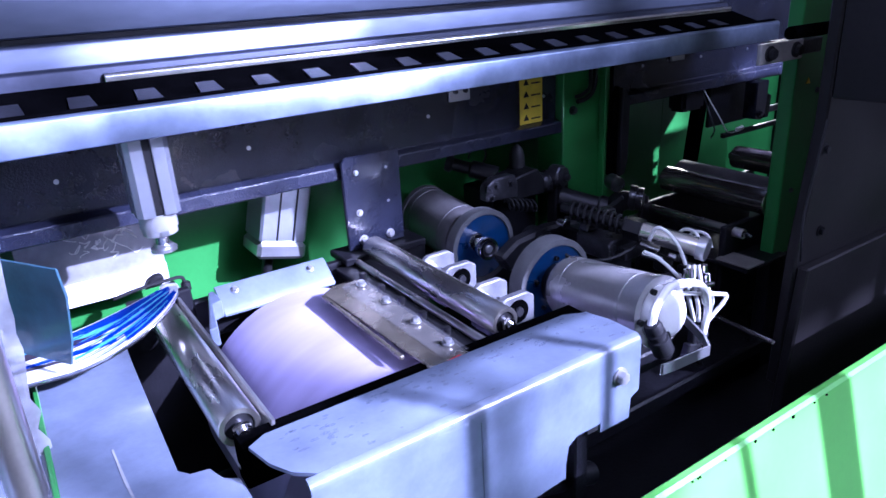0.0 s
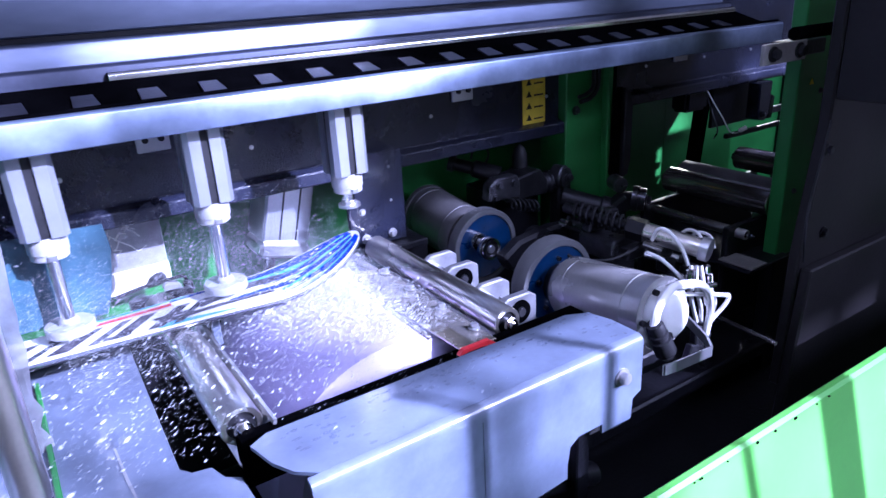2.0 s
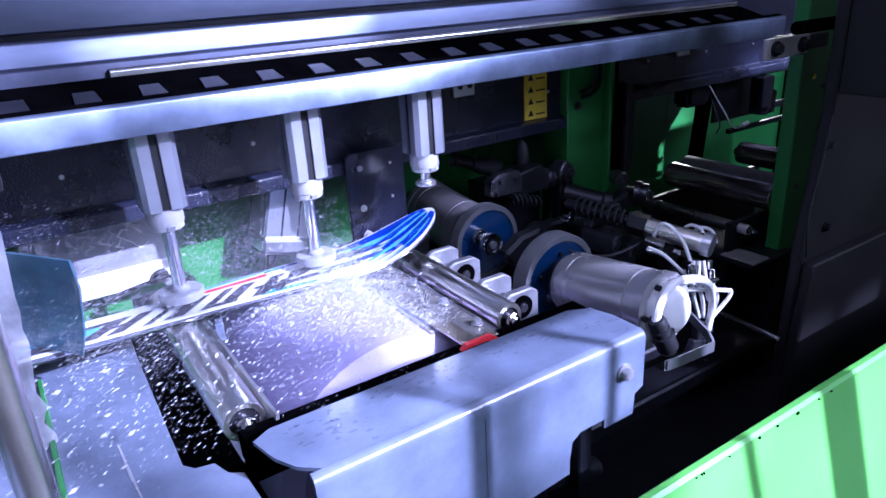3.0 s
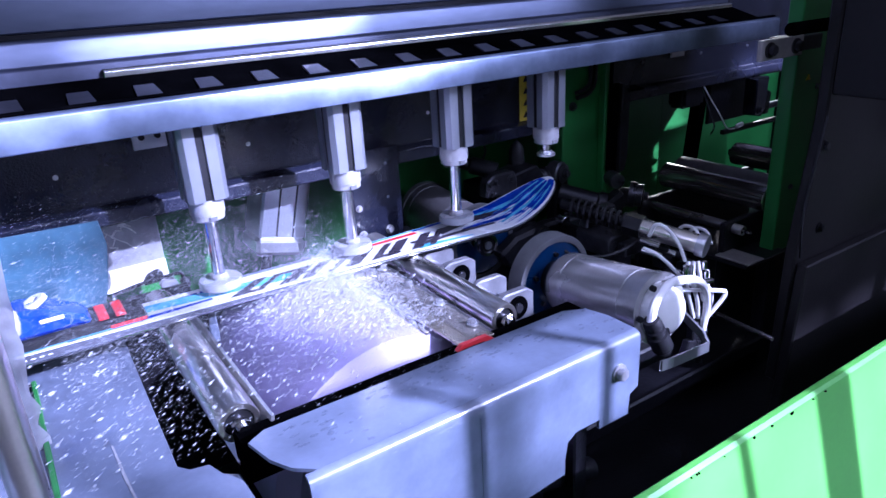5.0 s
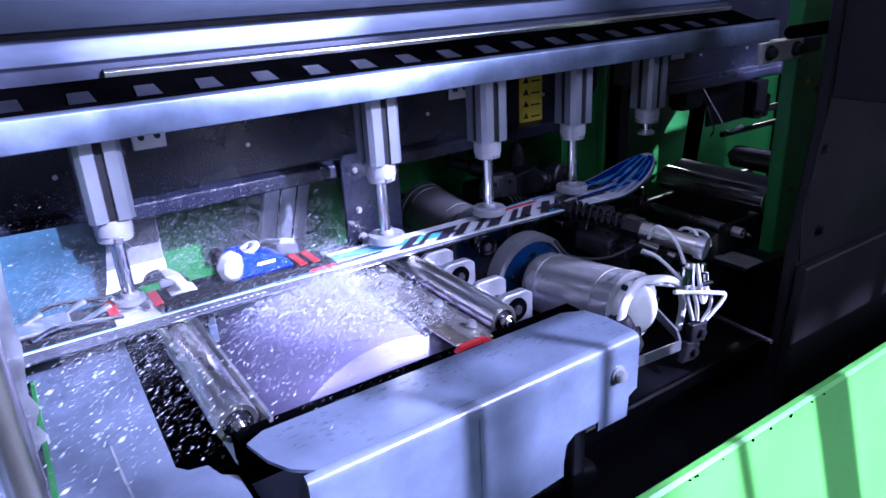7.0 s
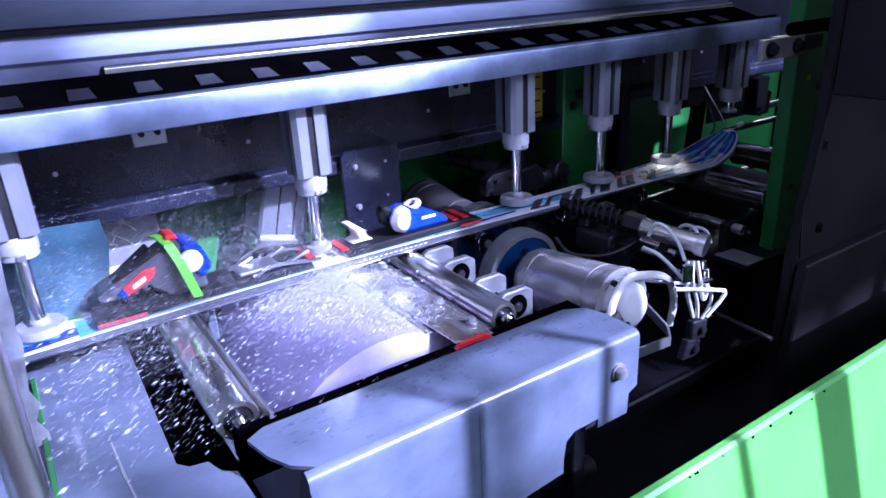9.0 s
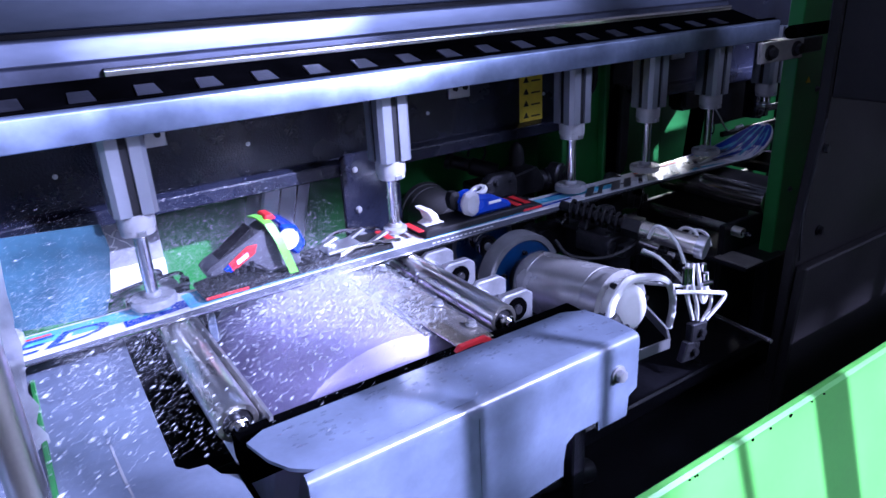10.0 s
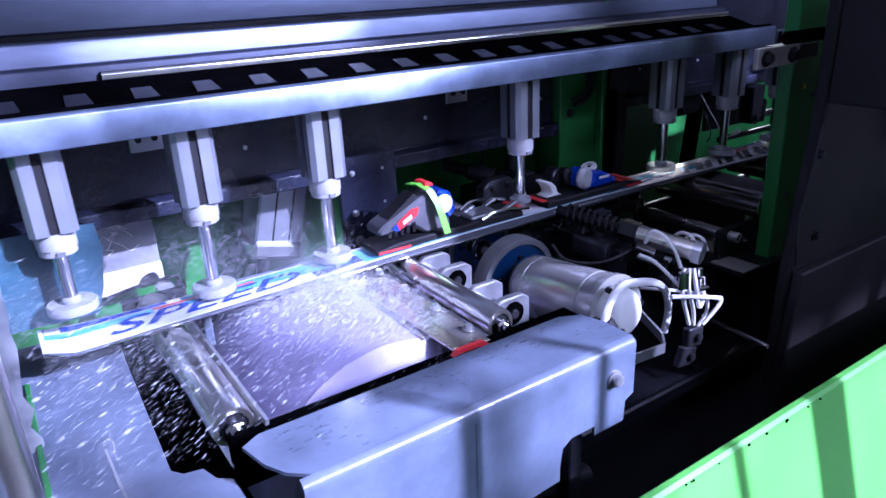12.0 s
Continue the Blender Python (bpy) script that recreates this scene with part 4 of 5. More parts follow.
        part("arm", box(x - 0.03, x + 0.055, y - 0.20, y - 0.02, z - 0.085, z - 0.052, 0.003), BLACKWET, t, "black motor arm")
    else:
        part("arm", box(x - 0.04, x + 0.06, y + 0.03, y + 0.20, z - 0.085, z - 0.052, 0.003), BLACKWET, t, "black motor arm")
    return t


# much darker than the near motor's grey; also on the drum
DARKMOTOR = mat("dark_grey_motor_paint", (0.085, 0.082, 0.085), 0.45, 0.0, 0.3, 16, 0.15, 140)


def guide_wheel(x, y, z, r):
    t = thing("guide_bearing", (x, y, z - r), "small chrome guide bearing on a black arm", "bearing", "guide bearings")
    part("ring", lathe((x, y - 0.009, z), (x, y + 0.009, z), [(0, r * 0.7), (0, r * 0.95), (0.1, r), (0.9, r), (1, r * 0.95), (1, r * 0.7)], 36, close=True), CHROME, t)
    part("core", cyl((x, y - 0.006, z), (x, y + 0.008, z), r * 0.70, seg=28), DARKSTEEL, t)
    part("screw", cyl((x, y - 0.010, z), (x, y - 0.005, z), r * 0.36, seg=16, b=0.001), ALU, t)


def pillow(x, y):
    """A bearing block with its round eye turned to the front."""
    t = thing("bearing_block", (x, y, 0.925), "aluminium bearing block with black round bearing", "bearing block", "bearing blocks")
    w, h0, h1 = 0.031, 0.925, 0.990
    part("block", prism([(x - w, h0), (x + w, h0), (x + w, h1 - 0.008), (x + w - 0.012, h1), (x - w + 0.012, h1), (x - w, h1 - 0.008)], "y", y, y + 0.014, 0.002), BLOCKALU, t)
    part("cheek", prism([(x - w, h0), (x + w, h0), (x + w, h1 - 0.008), (x + w - 0.012, h1), (x - w + 0.012, h1), (x - w, h1 - 0.008)], "y", y + 0.060, y + 0.072, 0.002), BLOCKALU, t)
    part("bridge", box(x - w, x - w + 0.02, y + 0.0142, y + 0.0598, h0, h1 - 0.012, 0.001), BLOCKALU, t)
    part("bearing", lathe((x, y - 0.003, h1 - 0.024), (x, y - 0.0005, h1 - 0.024), [(0, 0.008), (0, 0.017), (1, 0.0175), (1, 0.008)], 30, close=True), MATTE, t, "black bearing ring")
    part("pin", cyl((x, y - 0.006, h1 - 0.024), (x, y + 0.045, h1 - 0.024), 0.0070, seg=18, b=0.001), GUNMETAL, t, "steel pin")


def edge_station():
    global GRIND_A, GRIND_B
    GRIND_A = wheel_unit(0.715, 0.780, 0.923, True)
    GRIND_B = wheel_unit(0.706, 0.965, 0.938, False)
    guide_wheel(0.690, 0.925, 0.947, 0.021)
    guide_wheel(0.683, 0.950, 0.956, 0.017)
    pillow(0.551, 0.808)
    pillow(0.547, 0.665)
    bed = thing("station_bed", (0.86, 0.90, 0.6205), "black cast bed under the edge grinders", "machine bed")
    part("top_plate", box(0.52, 1.20, 0.66, 1.20, 0.67, 0.70, 0.004), BLACKWET, bed)
    part("web_plate", box(0.56, 1.16, 0.70, 0.72, 0.6205, 0.6698, 0.003), BLACKWET, bed)
    part("web_plate", box(0.56, 1.16, 1.14, 1.16, 0.6205, 0.6698, 0.003), BLACKWET, bed)
    for x in (0.60, 0.80, 1.00, 1.15):
        bolt(bed, (x, 0.68, 0.70), (0, 0, 1), 0.006, DARKSTEEL)
    # cross slide with spring and air cylinder
    t = thing("tilt_slide", (0.92, 0.80, 0.70), "dark tilt slide with spring and air cylinder", "slide unit")
    part("column", box(0.86, 0.94, 0.80, 0.90, 0.7005, 0.955, 0.004), BLACKWET, t)
    part("block", prism([(0.825, 0.935), (0.825, 0.966), (0.832, 0.972), (0.925, 0.972), (0.925, 0.935)], "y", 0.755, 0.835, 0.002), GUNMETAL, t, "milled steel block")
    part("bracket", prism([(0.828, 0.9725), (0.832, 0.992), (0.850, 1.004), (0.90, 1.004), (0.915, 0.9725)], "y", 0.812, 0.834, 0.003), GUNMETAL, t, "bent steel bracket")
    for x in (0.845, 0.90):
        bolt(t, (x, 0.775, 0.972), (0, 0, 1), 0.005, GUNMETAL)
    part("black_hose", pipe([(0.735, 0.79, 0.985), (0.745, 0.765, 0.962), (0.79, 0.735, 0.955), (0.84, 0.725, 0.962), (0.87, 0.73, 0.968)], 0.0032, 8), RUBBER, t, "black air hose")
    part("valve", box(0.845, 0.885, 0.735, 0.754, 0.937, 0.960, 0.002), GUNMETAL, t, "small steel valve block")
    p0, p1 = Vector((0.842, 0.80, 1.001)), Vector((0.906, 0.62, 0.976))
    part("air_cylinder", lathe(p0 + (p1 - p0) * 0.42, p0 + (p1 - p0) * 0.93, [(0, 0.010), (0, 0.016), (1, 0.016), (1, 0.010)], 28), ROLLER, t, "bright steel air cylinder")
    part("end_cap", lathe(p0 + (p1 - p0) * 0.92, p1, [(0, 0.008), (0, 0.0195), (0.9, 0.0195), (1, 0.017), (1, 0.0)], 28), ALU, t, "aluminium end cap")
    part("head", lathe(p0 + (p1 - p0) * 0.28, p0 + (p1 - p0) * 0.43, [(0, 0.01), (0, 0.020), (1, 0.020), (1, 0.01)], 6), DARKSTEEL, t, "dark cylinder head")
    pts, d = [], (p1 - p0).normalized()
    u = d.orthogonal().normalized()
    v = d.cross(u)
    for k in range(73):
        a = 2 * math.pi * k / 8
        pts.append(p0 + d * (-0.055 + 0.11 * k / 72) + 0.016 * (math.cos(a) * u + math.sin(a) * v))
    part("spring", pipe(pts, 0.003, 6, 1), DARKSTEEL, t, "dark coil spring")
    for a, c in (((0.872, 0.728, 0.966), (0.888, 0.70, 0.958)), ((0.86, 0.715, 0.955), (0.882, 0.69, 0.945)), ((0.90, 0.72, 0.945), (0.925, 0.695, 0.935))):
        part("coupling", cyl(a, c, 0.006, seg=12, b=0.001), CHROME, t, "bright hose coupling")
        part("cap", cyl(c, Vector(c) + (Vector(c) - Vector(a)) * 0.5, 0.0075, seg=6, b=0.001), RUBBER, t)
    for x, y, z in ((0.90, 0.70, 0.93), (0.925, 0.67, 0.92), (0.885, 0.67, 0.915)):
        part("valve_body", box(x - 0.014, x + 0.014, y - 0.012, y + 0.012, z - 0.012, z + 0.010, 0.003), DARKSTEEL, t)
    part("spindle", cyl(p0 - d * 0.07, p0 + d * 0.06, 0.009, seg=18), DARKSTEEL, t)
    e = p1
    hoses = ([(0.817, 0.665, 1.004), (0.819, 0.655, 1.025), (0.827, 0.640, 1.021), (0.845, 0.630, 0.994), (0.854, 0.622, 0.965)],
             [(0.908, 0.690, 0.976), (0.916, 0.675, 0.994), (0.912, 0.650, 0.996), (0.916, 0.640, 0.976)],
             [(0.936, 0.690, 0.960), (0.937, 0.670, 0.986), (0.943, 0.650, 0.984), (0.937, 0.635, 0.968)],
             [(0.811, 0.670, 0.984), (0.824, 0.650, 0.974), (0.843, 0.630, 0.948), (0.861, 0.620, 0.921), (0.877, 0.620, 0.875)],
             [(0.819, 0.670, 0.924), (0.851, 0.650, 0.918), (0.895, 0.628, 0.908), (0.917, 0.615, 0.899), (0.923, 0.615, 0.870), (0.910, 0.620, 0.843)],
             [(0.867, 0.625, 0.959), (0.851, 0.615, 0.931), (0.886, 0.620, 0.855)],
             [(0.880, 0.625, 0.955), (0.863, 0.610, 0.929), (0.882, 0.612, 0.887), (0.898, 0.620, 0.851)],
             [(0.891, 0.625, 0.953), (0.886, 0.612, 0.921), (0.894, 0.610, 0.889), (0.905, 0.612, 0.900), (0.910, 0.620, 0.934)])
    hoses += ([(0.806, 0.600, 0.937), (0.875, 0.605, 0.914), (0.925, 0.601, 0.899), (0.937, 0.600, 0.893), (0.930, 0.601, 0.880), (0.908, 0.610, 0.852)],)
    for k, h in enumerate(hoses):
        part("hose", pipe(h, 0.0030 if k < 5 else 0.0036, 7), HOSE, t, "white air hose")
    for a, c in ([(0.901, 0.620, 0.952), (0.903, 0.620, 0.938)], [(0.901, 0.615, 0.936), (0.904, 0.615, 0.913)], [(0.885, 0.610, 0.922), (0.911, 0.610, 0.919)], [(0.843, 0.612, 0.963), (0.845, 0.612, 0.933)], [(0.853, 0.610, 0.961), (0.855, 0.610, 0.933)]):
        part("fitting", cyl(a, c, 0.0046, seg=10, b=0.0006), CHROME, t, "small push-in fitting")
    for quad in ([(0.920, 0.620, 0.843), (0.881, 0.620, 0.848), (0.881, 0.620, 0.814), (0.918, 0.620, 0.807)],
                 [(0.907, 0.615, 0.807), (0.873, 0.615, 0.817), (0.861, 0.615, 0.782), (0.900, 0.615, 0.778)]):
        part("terminal_block", prism([(x, z) for x, y, z in quad], "y", 0.614, 0.628, 0.002), GUNMETAL, t, "small metal connector block")
        x, z = sum(q[0] for q in quad) / 4, sum(q[2] for q in quad) / 4
        part("plug", cyl((x + 0.004, 0.6138, z), (x + 0.004, 0.607, z), 0.007, seg=14, b=0.001), RUBBER, t, "black plug")
    # rear mirror of the slide, in the dark
    r = thing("rear_tilt_slide", (0.85, 1.06, 0.70), "dark rear tilt slide with bolts and spring", "slide unit")
    part("column", box(0.80, 0.92, 1.05, 1.15, 0.7005, 1.00, 0.004), BLACKWET, r)
    part("block", prism([(0.80, 0.99), (0.815, 1.035), (0.88, 1.045), (0.90, 1.02), (0.90, 0.99)], "y", 1.0, 1.06, 0.003), DARKSTEEL, r)
    part("clamp_block", prism([(0.745, 1.005), (0.748, 1.035), (0.765, 1.047), (0.815, 1.047), (0.822, 1.03), (0.822, 1.0)], "y", 0.992, 1.018, 0.003), GUNMETAL, r, "oily steel clamp block")
    for x, z in ((0.760, 1.012), (0.805, 1.033), (0.770, 1.034)):
        bolt(r, (x, 0.992, z), (0, -1, 0), 0.0055, GUNMETAL)
    part("barrel", lathe((0.845, 1.03, 1.012), (0.93, 1.02, 1.006), [(0, 0.012), (0, 0.022), (0.3, 0.022), (0.34, 0.019), (0.8, 0.019), (0.84, 0.023), (1, 0.023), (1, 0.01)], 24), GUNMETAL, r)
    part("housing", box(0.835, 0.895, 1.032, 1.075, 0.985, 1.033, 0.005, segments=2), DARKSTEEL, r)
    part("boss", lathe((0.936, 1.02, 1.016), (0.944, 0.992, 1.016), [(0, 0.01), (0, 0.024), (0.75, 0.024), (0.85, 0.020), (1, 0.020), (1, 0.01)], 28), GUNMETAL, r)
    bolt(r, (0.946, 0.991, 1.016), (0.2, -1, 0), 0.008, GUNMETAL)
    part("lug", prism([(0.928, 0.90), (0.975, 0.90), (0.965, 1.005), (0.930, 1.005)], "y", 1.0, 1.03, 0.004), DARKSTEEL, r)
    part("dome", lathe((0.868, 1.05, 1.033), (0.868, 1.05, 1.088), [(0, 0.010), (0, 0.021), (0.12, 0.021), (0.14, 0.016), (0.6, 0.0155), (0.85, 0.011), (1, 0.003)], 24), RUBBER, r, "shiny black dome cap")
    part("handle", lathe((0.765, 1.155, 1.051), (0.84, 1.08, 1.024), [(0, 0.006), (0, 0.017), (0.10, 0.018), (0.14, 0.013), (0.45, 0.013), (0.5, 0.018), (1, 0.018), (1, 0.01)], 22), DARKSTEEL, r)
    loop = [(0.867 + 0.024 * math.cos(a), 1.185, 1.040 + 0.022 * math.sin(a)) for a in (-1.9, -1.0, 0.0, 0.8, 1.6, 2.4, 3.2)]
    part("hose_loop", pipe(loop, 0.0022, 6), GUNMETAL, r, "thin grey hose loop")
    pts = [Vector((0.79 + 0.07 * k / 48, 0.985, 0.995 - 0.02 * k / 48)) + 0.011 * Vector((0, math.cos(k * math.pi / 4), math.sin(k * math.pi / 4))) for k in range(49)]
    part("spring", pipe(pts, 0.0025, 6, 1), RUBBER, r, "black coil spring")
    s = thing("swing_arm", (0.80, 0.91, 0.70), "black cast swing arm between the grinders", "arm")
    part("arm", prism([(0.70, 0.93), (0.74, 0.955), (0.82, 0.965), (0.93, 0.955), (1.02, 0.985), (1.02, 0.93), (0.90, 0.90), (0.72, 0.90)], "y", 0.895, 0.925, 0.006), BLACKWET, s)
    part("pivot", cyl((0.80, 0.885, 0.935), (0.80, 0.935, 0.935), 0.028, seg=28, b=0.003), BLACKWET, s)
    part("stud", cyl((0.845, 0.88, 0.965), (0.845, 0.90, 0.965), 0.010, seg=14, b=0.001), CHROME, s)
    part("post", box(0.78, 0.83, 0.90, 0.92, 0.7005, 0.91, 0.002), BLACKWET, s)
    d = thing("drive_shaft", (1.03, 0.93, 0.70), "dark drive shaft with round flange", "shaft")
    part("tube", lathe((0.925, 0.985, 0.980), (0.985, 0.915, 0.957), [(0, 0.01), (0, 0.021), (0.8, 0.021), (0.84, 0.025), (1, 0.025), (1, 0.01)], 28), DARKSTEEL, d)
    part("flange", lathe((1.082, 0.94, 0.955), (1.098, 0.918, 0.952), [(0, 0.008), (0, 0.027), (0.5, 0.027), (0.55, 0.024), (1, 0.024), (1, 0.008)], 30), GUNMETAL, d, "round steel flange")
    part("crank", prism([(1.005, 0.930), (1.0, 0.960), (1.045, 0.978), (1.092, 0.966), (1.09, 0.935)], "y", 0.925, 0.945, 0.004), DARKSTEEL, d)
    part("knuckle", cyl((1.03, 0.925, 0.995), (1.045, 0.96, 0.995), 0.016, seg=20, b=0.002), GUNMETAL, d)
    bolt(d, (1.099, 0.917, 0.952), (0.5, -0.8, 0), 0.009, GUNMETAL)
    part("post", box(0.985, 1.03, 0.93, 0.97, 0.7005, 0.965, 0.002), BLACKWET, d)


CLAMPMETAL = mat("dull_pale_steel", (0.42, 0.40, 0.37), 0.5, 0.5, 0.2, 20, 0.1, 160)


def far_station():
    for x, y0, y1, z, r, lab, m in ((1.205, 0.70, 0.945, 0.972, 0.026, "dark wet transport roller catching the light", DARKROLL), (1.30, 0.72, 0.98, 0.955, 0.034, "wide grey brushing drum in the dark", DARKMOTOR), (1.455, 0.70, 0.945, 0.975, 0.026, "dark wet transport roller catching the light", DARKROLL), (1.13, 0.70, 0.96, 0.925, 0.010, "thin bright guide bar", ROLLER)):
        roller(x, y0, y1, z, r, lab, m, "transport_roller", "transport rollers")
    b = solid("far_bed", box(1.21, 2.0, 0.72, 1.28, 0.6205, 0.74, 0.004), BLACKWET, "black bed under the transport rollers", "machine bed")
    part("cover_edge", box(1.08, 1.21, 0.655, 0.99, 0.872, 0.878, 0.001), BLACKWET, b)
    for y in (0.72, 0.92):
        part("carrier", box(1.10, 1.50, y, y + 0.012, 0.741, 0.94, 0.002), BLACKWET, b, "black roller carrier")
    # pale plate puts a bright lit spot into the colour
    part("lit_corner", box(1.085, 1.135, 0.655, 0.725, 0.8785, 0.882, 0.001), CLAMPMETAL, b, "pale metal plate standing in for a lit corner")
    part("tie_rod", cyl((1.024, 0.70, 0.80), (1.010, 0.55, 0.80), 0.004, seg=10), DARKROLL, b, "thin tie rod")
    t = thing("right_post", (1.25, 0.69, 0.621), "dark green painted front post", "post")
    part("column", box(1.188, 1.31, 0.672, 0.70, 0.8705, 1.60, 0.002), GREEN, t)
    # lower part of the post, coloured black up to z 0.87
    part("foot", box(1.188, 1.31, 0.672, 0.70, 0.621, 0.87, 0.002), BLACKWET, t)
    part("warning_sign", prism([(1.222, 1.196), (1.234, 1.196), (1.228, 1.206)], "y", 0.6700, 0.6716, 0.0), YELLOW, t, "small yellow warning triangle")
    for x, z in ((1.262, 1.181), (1.219, 1.0), (1.262, 0.95)):
        bolt(t, (x, 0.672, z), (0, -1, 0), 0.004, GUNMETAL)
    cl = thing("rail_clamp", (1.20, 0.66, 1.2), "pale steel rail clamp with two bolts", "clamp")
    part("plate", box(1.012, 1.128, 0.632, 0.640, 1.252, 1.284, 0.0015), CLAMPMETAL, cl)
    part("arm", box(1.10, 1.20, 0.6405, 0.68, 1.256, 1.280, 0.0015), BLACKWET, cl)
    for x in (1.034, 1.106):
        bolt(cl, (x, 0.632, 1.268), (0, -1, 0), 0.009, RUBBER)
    # raised dark hood and its edge
    h = thing("hood_door", (1.35, 0.56, 0.70), "black raised hood door with bolts, dull and stained", "hood door")
    # slit near x 2.04, out of view, added to pass the rear panel's sun patch
    part("panel", prism([(1.045, 0.70), (1.055, 0.95), (1.085, 1.16), (1.085, 1.43), (2.2, 1.43), (2.2, 1.395), (2.035, 1.395), (2.035, 1.29), (2.2, 1.29), (2.2, 0.70)], "y", 0.555, 0.575, 0.003), HOOD, h)
    part("panel", box(2.058, 2.2, 0.5552, 0.5748, 1.2905, 1.3945, 0.002), HOOD, h)
    # cheek is added to keep the sun off the far grinder and ski
    part("cheek", box(1.088, 1.103, 0.30, 0.5545, 1.20, 1.38, 0.002), HOOD, h, "black cheek added to shade the far interior")
    part("lower_panel", prism([(1.03, 0.60), (1.06, 0.925), (2.2, 0.925), (2.2, 0.60)], "y", 0.535, 0.5545, 0.003), HOOD, h, "black lower flap")
    for x, z in ((1.105, 1.255), (1.090, 1.12), (1.115, 0.975)):
        bolt(h, (x, 0.555, z), (0, -1, 0), 0.007, DARKSTEEL)
    part("cable", pipe([(1.075, 0.548, 1.17), (1.055, 0.545, 1.10), (1.04, 0.545, 1.02), (1.05, 0.545, 0.94)], 0.0022, 6), DARKSTEEL, h, "thin grey cable")
    part("strut", prism([(1.19, 1.40), (1.215, 1.40), (1.36, 1.10), (1.34, 1.09)], "y", 0.530, 0.552, 0.003), RUBBER, h, "black hood strut")
    part("seal", cyl((1.03, 0.60, 1.30), (1.19, 0.60, 1.30), 0.010, seg=14), MATTE, h, "black rubber seal")
    # sensor with cable, far back
    s = thing("sensor_bracket", (1.62, 1.0, 1.04), "navy sensor bracket with white cable under the beam", "sensor")
    part("bracket", prism([(1.60, 1.127), (1.652, 1.127), (1.648, 1.045), (1.635, 1.028), (1.602, 1.034)], "y", 1.0, 1.035, 0.003), NAVY, s)
    bolt(s, (1.622, 1.0, 1.046), (0, -1, 0), 0.006, GUNMETAL)
    part("arm", box(1.655, 1.78, 1.008, 1.022, 1.040, 1.056, 0.003), GUNMETAL, s, "steel cross pin")
    part("clamp", prism([(1.655, 1.03), (1.672, 1.03), (1.676, 1.085), (1.664, 1.09), (1.655, 1.06)], "y", 1.005, 1.03, 0.002), RUBBER, s)
    part("rail", box(1.50, 1.78, 1.012, 1.024, 1.000, 1.012, 0.002), BLACKWET, s)
    part("back_plate", box(1.50, 1.70, 1.06, 1.07, 1.02, 1.127, 0.002), BLACKWET, s)
    part("cable", pipe([(1.430, 1.03, 1.127), (1.425, 1.0, 1.095), (1.437, 0.985, 1.065), (1.462, 0.98, 1.030), (1.490, 0.98, 1.023), (1.500, 0.98, 1.026)], 0.0016, 6), HOSE, s, "white sensor cable")
    part("cable", pipe([(1.428, 1.03, 1.120), (1.418, 1.0, 1.075), (1.420, 0.985, 1.04), (1.408, 0.985, 1.02)], 0.0018, 6), GUNMETAL, s, "thin grey cable")
    part("plug", cyl((1.500, 0.98, 1.026), (1.518, 0.975, 1.032), 0.0055, seg=12, b=0.001), WHITEPL, s, "white plug")
    part("post", prism([(1.437, 0.86), (1.462, 0.86), (1.497, 1.127), (1.470, 1.127)], "y", 1.06, 1.09, 0.002), MATTE, s, "black leaning post")
    part("housing", box(1.386, 1.468, 1.05, 1.10, 1.075, 1.127, 0.008, segments=2), BLACKWET, s)


DARKROLL = mat("black_wet_roller", (0.52, 0.49, 0.44), 0.17, 0.95, 0.2, 12, 0.04, 200)


def front_cover():
    """The green lower cover in front of the machine, leaning out a little."""
    sec = [(0.364, 0.890), (0.364, 0.898), (0.361, 0.901), (0.354, 0.901), (0.350, 0.897), (0.290, 0.60), (0.270, 0.20), (0.300, 0.20), (0.320, 0.60)]
    t = thing("front_cover", (0.8, 0.33, 0.2), "green painted lower front cover, lightened as if sunlit", "machine cover")
    part("sheet", prism(sec, "x", 0.10, 2.2, 0.0), GREEN_SUNLIT, t)
    rnd = random.Random(4)
    bm = bmesh.new()
    for k in range(22):
        x, w = rnd.uniform(0.40, 1.15), rnd.uniform(0.0004, 0.0014)
        box(x - w * rnd.uniform(0.8, 2.0), x + w, 0.3478, 0.3496, 0.8955 - w * rnd.uniform(0.6, 2.0), 0.8962, 0, bm)
    tagged(part("chipped_paint", bm, MATTE, t, "small dark chips along the top edge", smooth=False), kind="stuff")
    part("trim", box(0.12, 2.18, 0.30, 0.368, 0.0, 0.1995, 0.002), BLACKWET, t)


